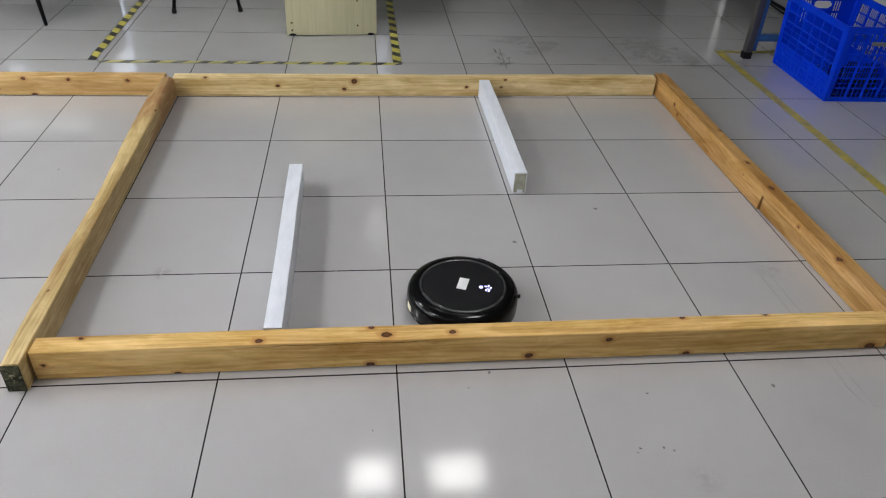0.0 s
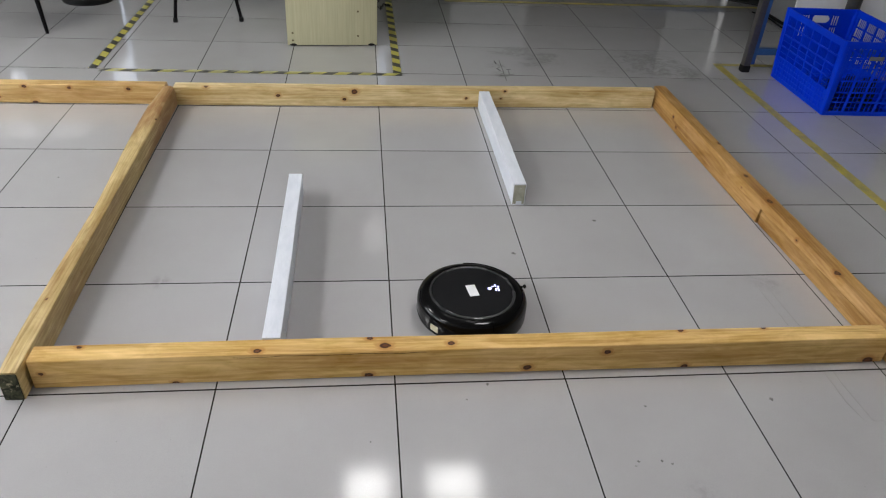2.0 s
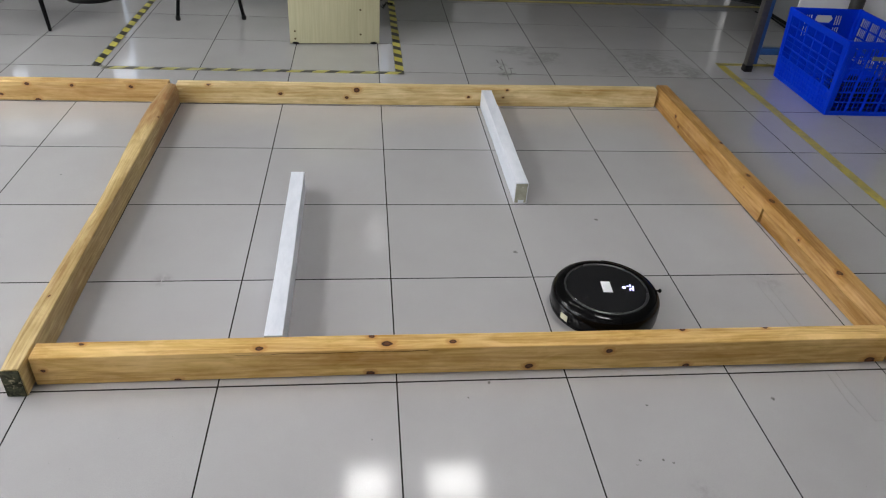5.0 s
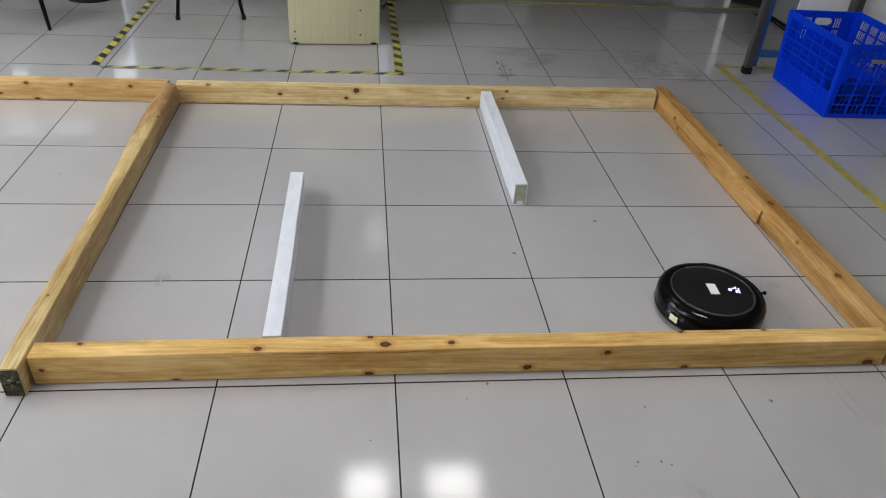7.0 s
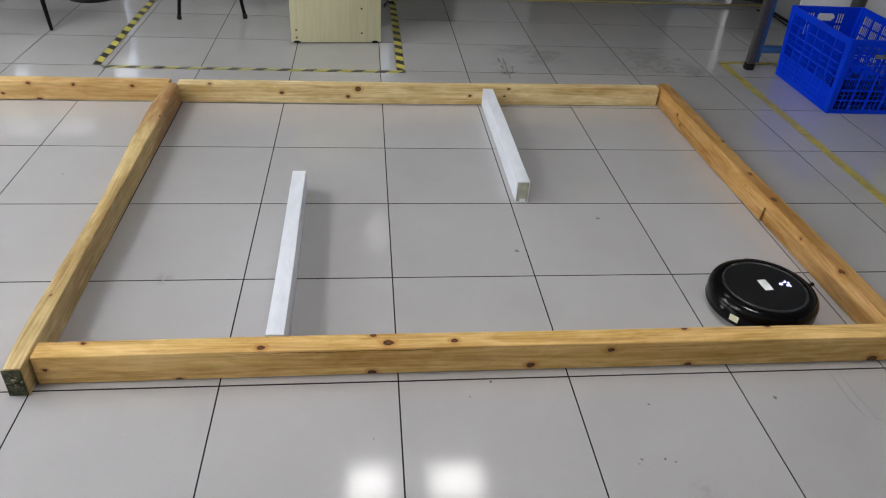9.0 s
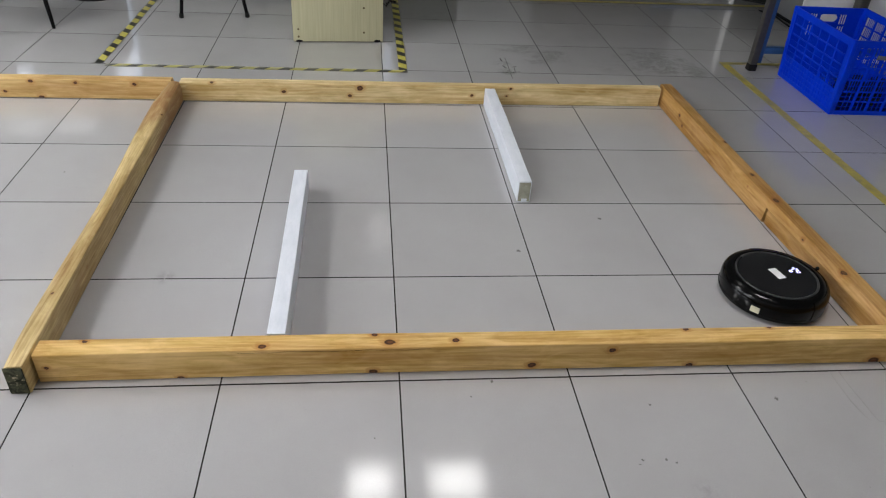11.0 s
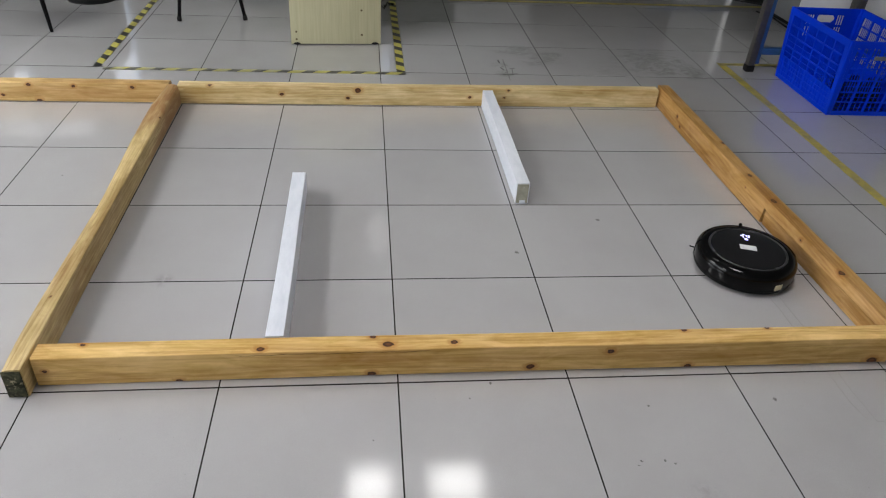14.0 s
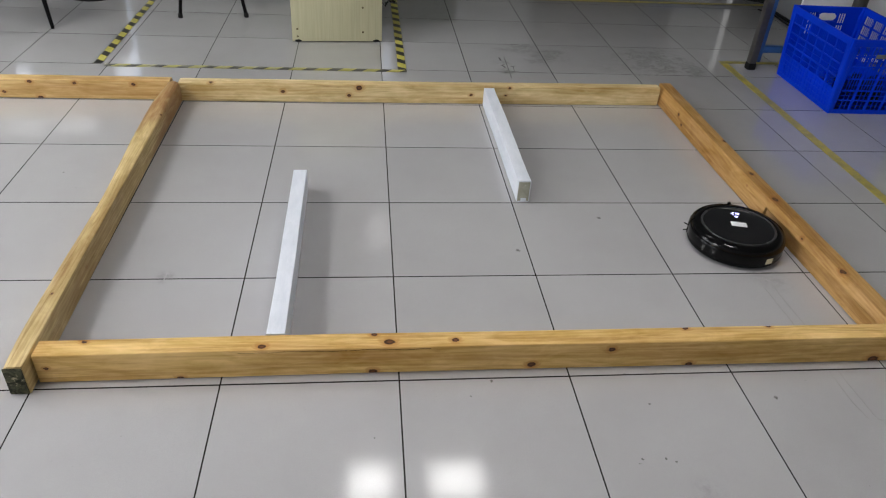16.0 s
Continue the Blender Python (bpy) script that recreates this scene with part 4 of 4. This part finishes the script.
# ---- faint pen outlines on the tiles ----
def outline(pts, label, ink=INK, half=0.0009):
    bm = bmesh.new()
    for (xa, ya), (xb, yb) in zip(pts, pts[1:]):
        d = Vector((xb - xa, yb - ya, 0)).normalized()
        s = Vector((-d.y, d.x, 0)) * half
        a, b = Vector((xa, ya, 0)), Vector((xb, yb, 0))
        low = [bm.verts.new(v) for v in (a - s, b - s, b + s, a + s)]
        top = [bm.verts.new(v.co + Vector((0, 0, 0.0004))) for v in low]
        bm.faces.new(top)
        for i in range(4):
            bm.faces.new((low[i], low[(i + 1) % 4], top[(i + 1) % 4], top[i]))
    bmesh.ops.recalc_face_normals(bm, faces=bm.faces)
    return solid("floor_mark", bm, ink, pose(0, 0, 0.0005), label, "floor mark", "pen marks")


outline([(1.349, -0.004), (1.347, -0.064), (1.354, -0.206), (1.47, -0.208)], "faint pen outline drawn on the tile")
outline([(1.318, -0.004), (1.316, -0.134), (1.321, -0.16), (1.329, -0.203)], "faint reddish pen line drawn on the tile", INK, 0.0012)
outline([(1.323, 0.463), (1.312, 0.419), (1.317, 0.3), (1.318, 0.15)], "faint pen line drawn on the tile", INK, 0.0012)
outline([(1.357, 0.451), (1.351, 0.418), (1.351, 0.32), (1.356, 0.2)], "faint pen line drawn on the tile", INK, 0.0012)
outline([(0.757, 2.768), (0.752, 2.6), (0.745, 2.416)], "long dark scratch on the tile", DARK_INK, 0.002)
outline([(0.719, 2.500), (0.808, 2.528)], "short dark scratch on the tile", DARK_INK, 0.003)
outline([(0.773, 2.603), (0.803, 2.614)], "short dark scratch on the tile", DARK_INK, 0.004)
outline([(0.787, 2.613), (0.778, 2.502)], "short dark scratch on the tile", DARK_INK, 0.002)
outline([(0.724, 2.755), (0.728, 2.70)], "short dark scuff on the tile", DARK_INK, 0.005)
outline([(0.720, 2.625), (0.735, 2.585)], "short dark scuff on the tile", DARK_INK, 0.005)
outline([(-0.762, 0.545), (-0.766, 0.476)], "faint grey scratch across the joint", INK, 0.0016)


# ---- the cleaning robot ----
def robot():
    ob = thing("robot_vacuum", pose(0.225, 0.296, 0, 0, 0, -18.7), "glossy black round robot vacuum with lit display", "robot vacuum")
    part("body", lathe([(0, 0.006), (0.150, 0.006), (0.168, 0.009), (0.1745, 0.016), (0.1765, 0.035), (0.1765, 0.058), (0.1755, 0.067), (0.1725, 0.0755),
                        (0.167, 0.083), (0.159, 0.0882), (0.150, 0.0908), (0.1435, 0.0912), (0.1405, 0.0903), (0.139, 0.0888), (0, 0.0888)], 96), ROBOT_GLOSS, ob)
    part("bumper", lathe([(0.1766, 0.014), (0.1774, 0.016), (0.1783, 0.026), (0.1783, 0.058), (0.1772, 0.0682), (0.1741, 0.0768), (0.1685, 0.0845), (0.163, 0.0884),
                          (0.1622, 0.0866), (0.167, 0.0828), (0.1724, 0.0755), (0.1754, 0.067), (0.1764, 0.058), (0.1766, 0.014)], 72, -84, 84, True), ROBOT_MATT, ob, "satin black bumper")
    part("trim_ring", lathe([(0.1302, 0.0889), (0.1306, 0.0908), (0.1325, 0.0918), (0.1355, 0.0919), (0.1378, 0.091), (0.1387, 0.0889)], 96), ROBOT_RING, ob, "dull grey ring")
    part("top_plate", lathe([(0, 0.0945), (0.06, 0.0938), (0.11, 0.0922), (0.1285, 0.0905), (0.13, 0.0889)], 96), ROBOT_TOP, ob, "smoked glossy top plate")
    part("paper_label", box(-0.0155, 0.0155, -0.029, 0.029, 0.0942, 0.0949), PAPER, ob, "white paper label")
    disp = part("display", lathe([(0, 0.0), (0.0065, 0), (0.0065, 0.0008), (0, 0.0008)], 16), LED, ob, "lit white display")
    disp.location = (0.058, 0.0, 0.0934)
    for x, y, sx, sy in ((0.072, 0.009, 0.009, 0.004), (0.081, 0.013, 0.004, 0.010), (0.083, -0.003, 0.012, 0.004), (0.077, -0.010, 0.005, 0.008),
                         (0.086, -0.012, 0.005, 0.007), (0.089, 0.006, 0.005, 0.006)):
        part("display_mark", box(x - sx / 2, x + sx / 2, y - sy / 2, y + sy / 2, 0.0924, 0.0938), LED, ob, "lit white display mark")
    for a, out in ((1, 0.1735),):
        nub = part("bumper_stud", lathe([(0, -0.014), (0.0035, -0.014), (0.0035, 0.003), (0.0066, 0.0045), (0.0072, 0.008), (0.005, 0.0112), (0, 0.012)], 16), ROBOT_GLOSS, ob)
        nub.matrix_local = pose(0, 0, 0, 0, 0, a) @ pose(out, 0, 0.083, 0, 90, 0)
    lab = part("rear_label", box(-0.0012, 0.0008, -0.015, 0.015, -0.011, 0.011), CREAM, ob, "cream paper label")
    lab.matrix_local = pose(0, 0, 0, 0, 0, -147) @ pose(0.1766, 0, 0.04)
    for sx in (-1, 1):
        w = part("wheel", lathe([(0, -0.012), (0.03, -0.012), (0.033, -0.008), (0.033, 0.008), (0.03, 0.012), (0, 0.012)], 32), RUBBER, ob)
        w.matrix_local = pose(0, sx * 0.115, 0.033, 90, 0, 0)
    part("side_seam", lathe([(0.1755, 0.026), (0.1768, 0.026), (0.1768, 0.028), (0.1755, 0.028)], 60, 90, 270, True), ROBOT_MATT, ob)
    brush = part("side_brush", lathe([(0, 0.003), (0.012, 0.003), (0.013, 0.008), (0, 0.009)], 16), RUBBER, ob, "black spinning side brush")
    for a in range(0, 360, 60):
        c, d = math.cos(radians(a)), math.sin(radians(a))
        part("bristle", tube([(0.01 * c, 0.01 * d, 0.006), (0.034 * c - 0.004 * d, 0.034 * d + 0.004 * c, 0.006), (0.057 * c, 0.057 * d, 0.004)], 0.0024, 6), RUBBER, brush)
    part("caster", lathe([(0, 0), (0.008, 0.001), (0.014, 0.006), (0.014, 0.013), (0, 0.013)], 20), RUBBER, ob).location = (0.11, 0, 0)
    return ob, brush


ROBOT, BRUSH = robot()

# ---- floor tiles, last ----
GAP = 0.0022


def tile_mesh():
    bm = bmesh.new()
    h = S / 2 - GAP
    add_box(bm, -h, h, -h, h, -0.009, 0.0)
    top = [f for f in bm.faces if all(v.co.z > -0.001 for v in f.verts)]
    bmesh.ops.inset_region(bm, faces=top, thickness=0.0006, depth=0.0)
    for v in bm.verts:
        if v.co.z > -0.001 and max(abs(v.co.x), abs(v.co.y)) > h - 0.0005:
            v.co.z = -0.0004
    for v in bm.verts:  # the joints across the aisle are a little wider
        v.co.y *= (h - 0.0008) / h
    return mesh_of("tile", bm, TILE, smooth=False)


tile_data = tile_mesh()
rng = random.Random(5)
rest_v, rest_f = [], []
for i in range(23):
    for j in range(24):
        x, y = X0 + (i + 0.5) * S, Y0 + (j + 0.5) * S
        if -3.0 < x < 4.0 and -1.2 < y < 5.0:
            ob = new("tile", tile_data)
            ob.matrix_world = pose(x, y, rng.uniform(-0.0002, 0.0), rng.uniform(-0.07, 0.07), rng.uniform(-0.07, 0.07))
            ob.parent = floor
        else:
            h, k = S / 2 - GAP, len(rest_v)
            rest_v += [(x - h, y - h, 0), (x + h, y - h, 0), (x + h, y + h, 0), (x - h, y + h, 0),
                       (x - h, y - h, -0.009), (x + h, y - h, -0.009), (x + h, y + h, -0.009), (x - h, y + h, -0.009)]
            rest_f += [(k, k + 1, k + 2, k + 3), (k, k + 4, k + 5, k + 1), (k + 1, k + 5, k + 6, k + 2), (k + 2, k + 6, k + 7, k + 3), (k + 3, k + 7, k + 4, k)]
me = bpy.data.meshes.new("distant_tiles")
me.from_pydata(rest_v, [], rest_f)
me.materials.append(TILE)
rest = new("distant_tiles", me)
rest.parent = floor
tagged(rest, kind="stuff")


# ---- what moves ----
def motions():
    rows = [(0, 0.222, 0.291, -19.7), (0.5, 0.284, 0.275, -23.0), (1, 0.247, 0.288, -14.4), (1.5, 0.236, 0.303, -1.0), (2, 0.259, 0.313, 9.0),
            (2.5, 0.325, 0.313, 0.0), (3, 0.398, 0.317, -1.0), (3.5, 0.470, 0.318, -1.6), (4, 0.538, 0.320, -4.6), (5.2, 0.731, 0.314, -4.5),
            (6.5, 0.960, 0.308, -4.4), (7, 1.065, 0.307, -4.5), (7.5, 1.160, 0.308, -1.9), (8, 1.265, 0.306, -2.0), (8.5, 1.303, 0.307, -4.9),
            (9, 1.237, 0.308, 3.6), (9.2, 1.215, 0.304, 10.0), (10, 1.236, 0.333, 14.0), (10.7, 1.285, 0.366, 13.0), (11.3, 1.318, 0.386, 12.5),
            (11.5, 1.313, 0.389, 16.0), (12, 1.274, 0.388, 41.0), (12.5, 1.254, 0.395, 69.2), (13, 1.246, 0.399, 81.5), (13.5, 1.257, 0.442, 74.0),
            (14, 1.287, 0.540, 72.2), (14.5, 1.307, 0.618, 72.2), (15, 1.321, 0.685, 72.6), (15.5, 1.338, 0.729, 72.6), (16, 1.312, 0.686, 75.8)]
    walk(BRUSH, [(k * 0.25, pose(0.082, 0.125, 0, 0, 0, 72.0 * k)) for k in range(65)])
    walk(ROBOT, [(t, pose(x, y, 0, 0, 0, a)) for t, x, y, a in rows])


motions()
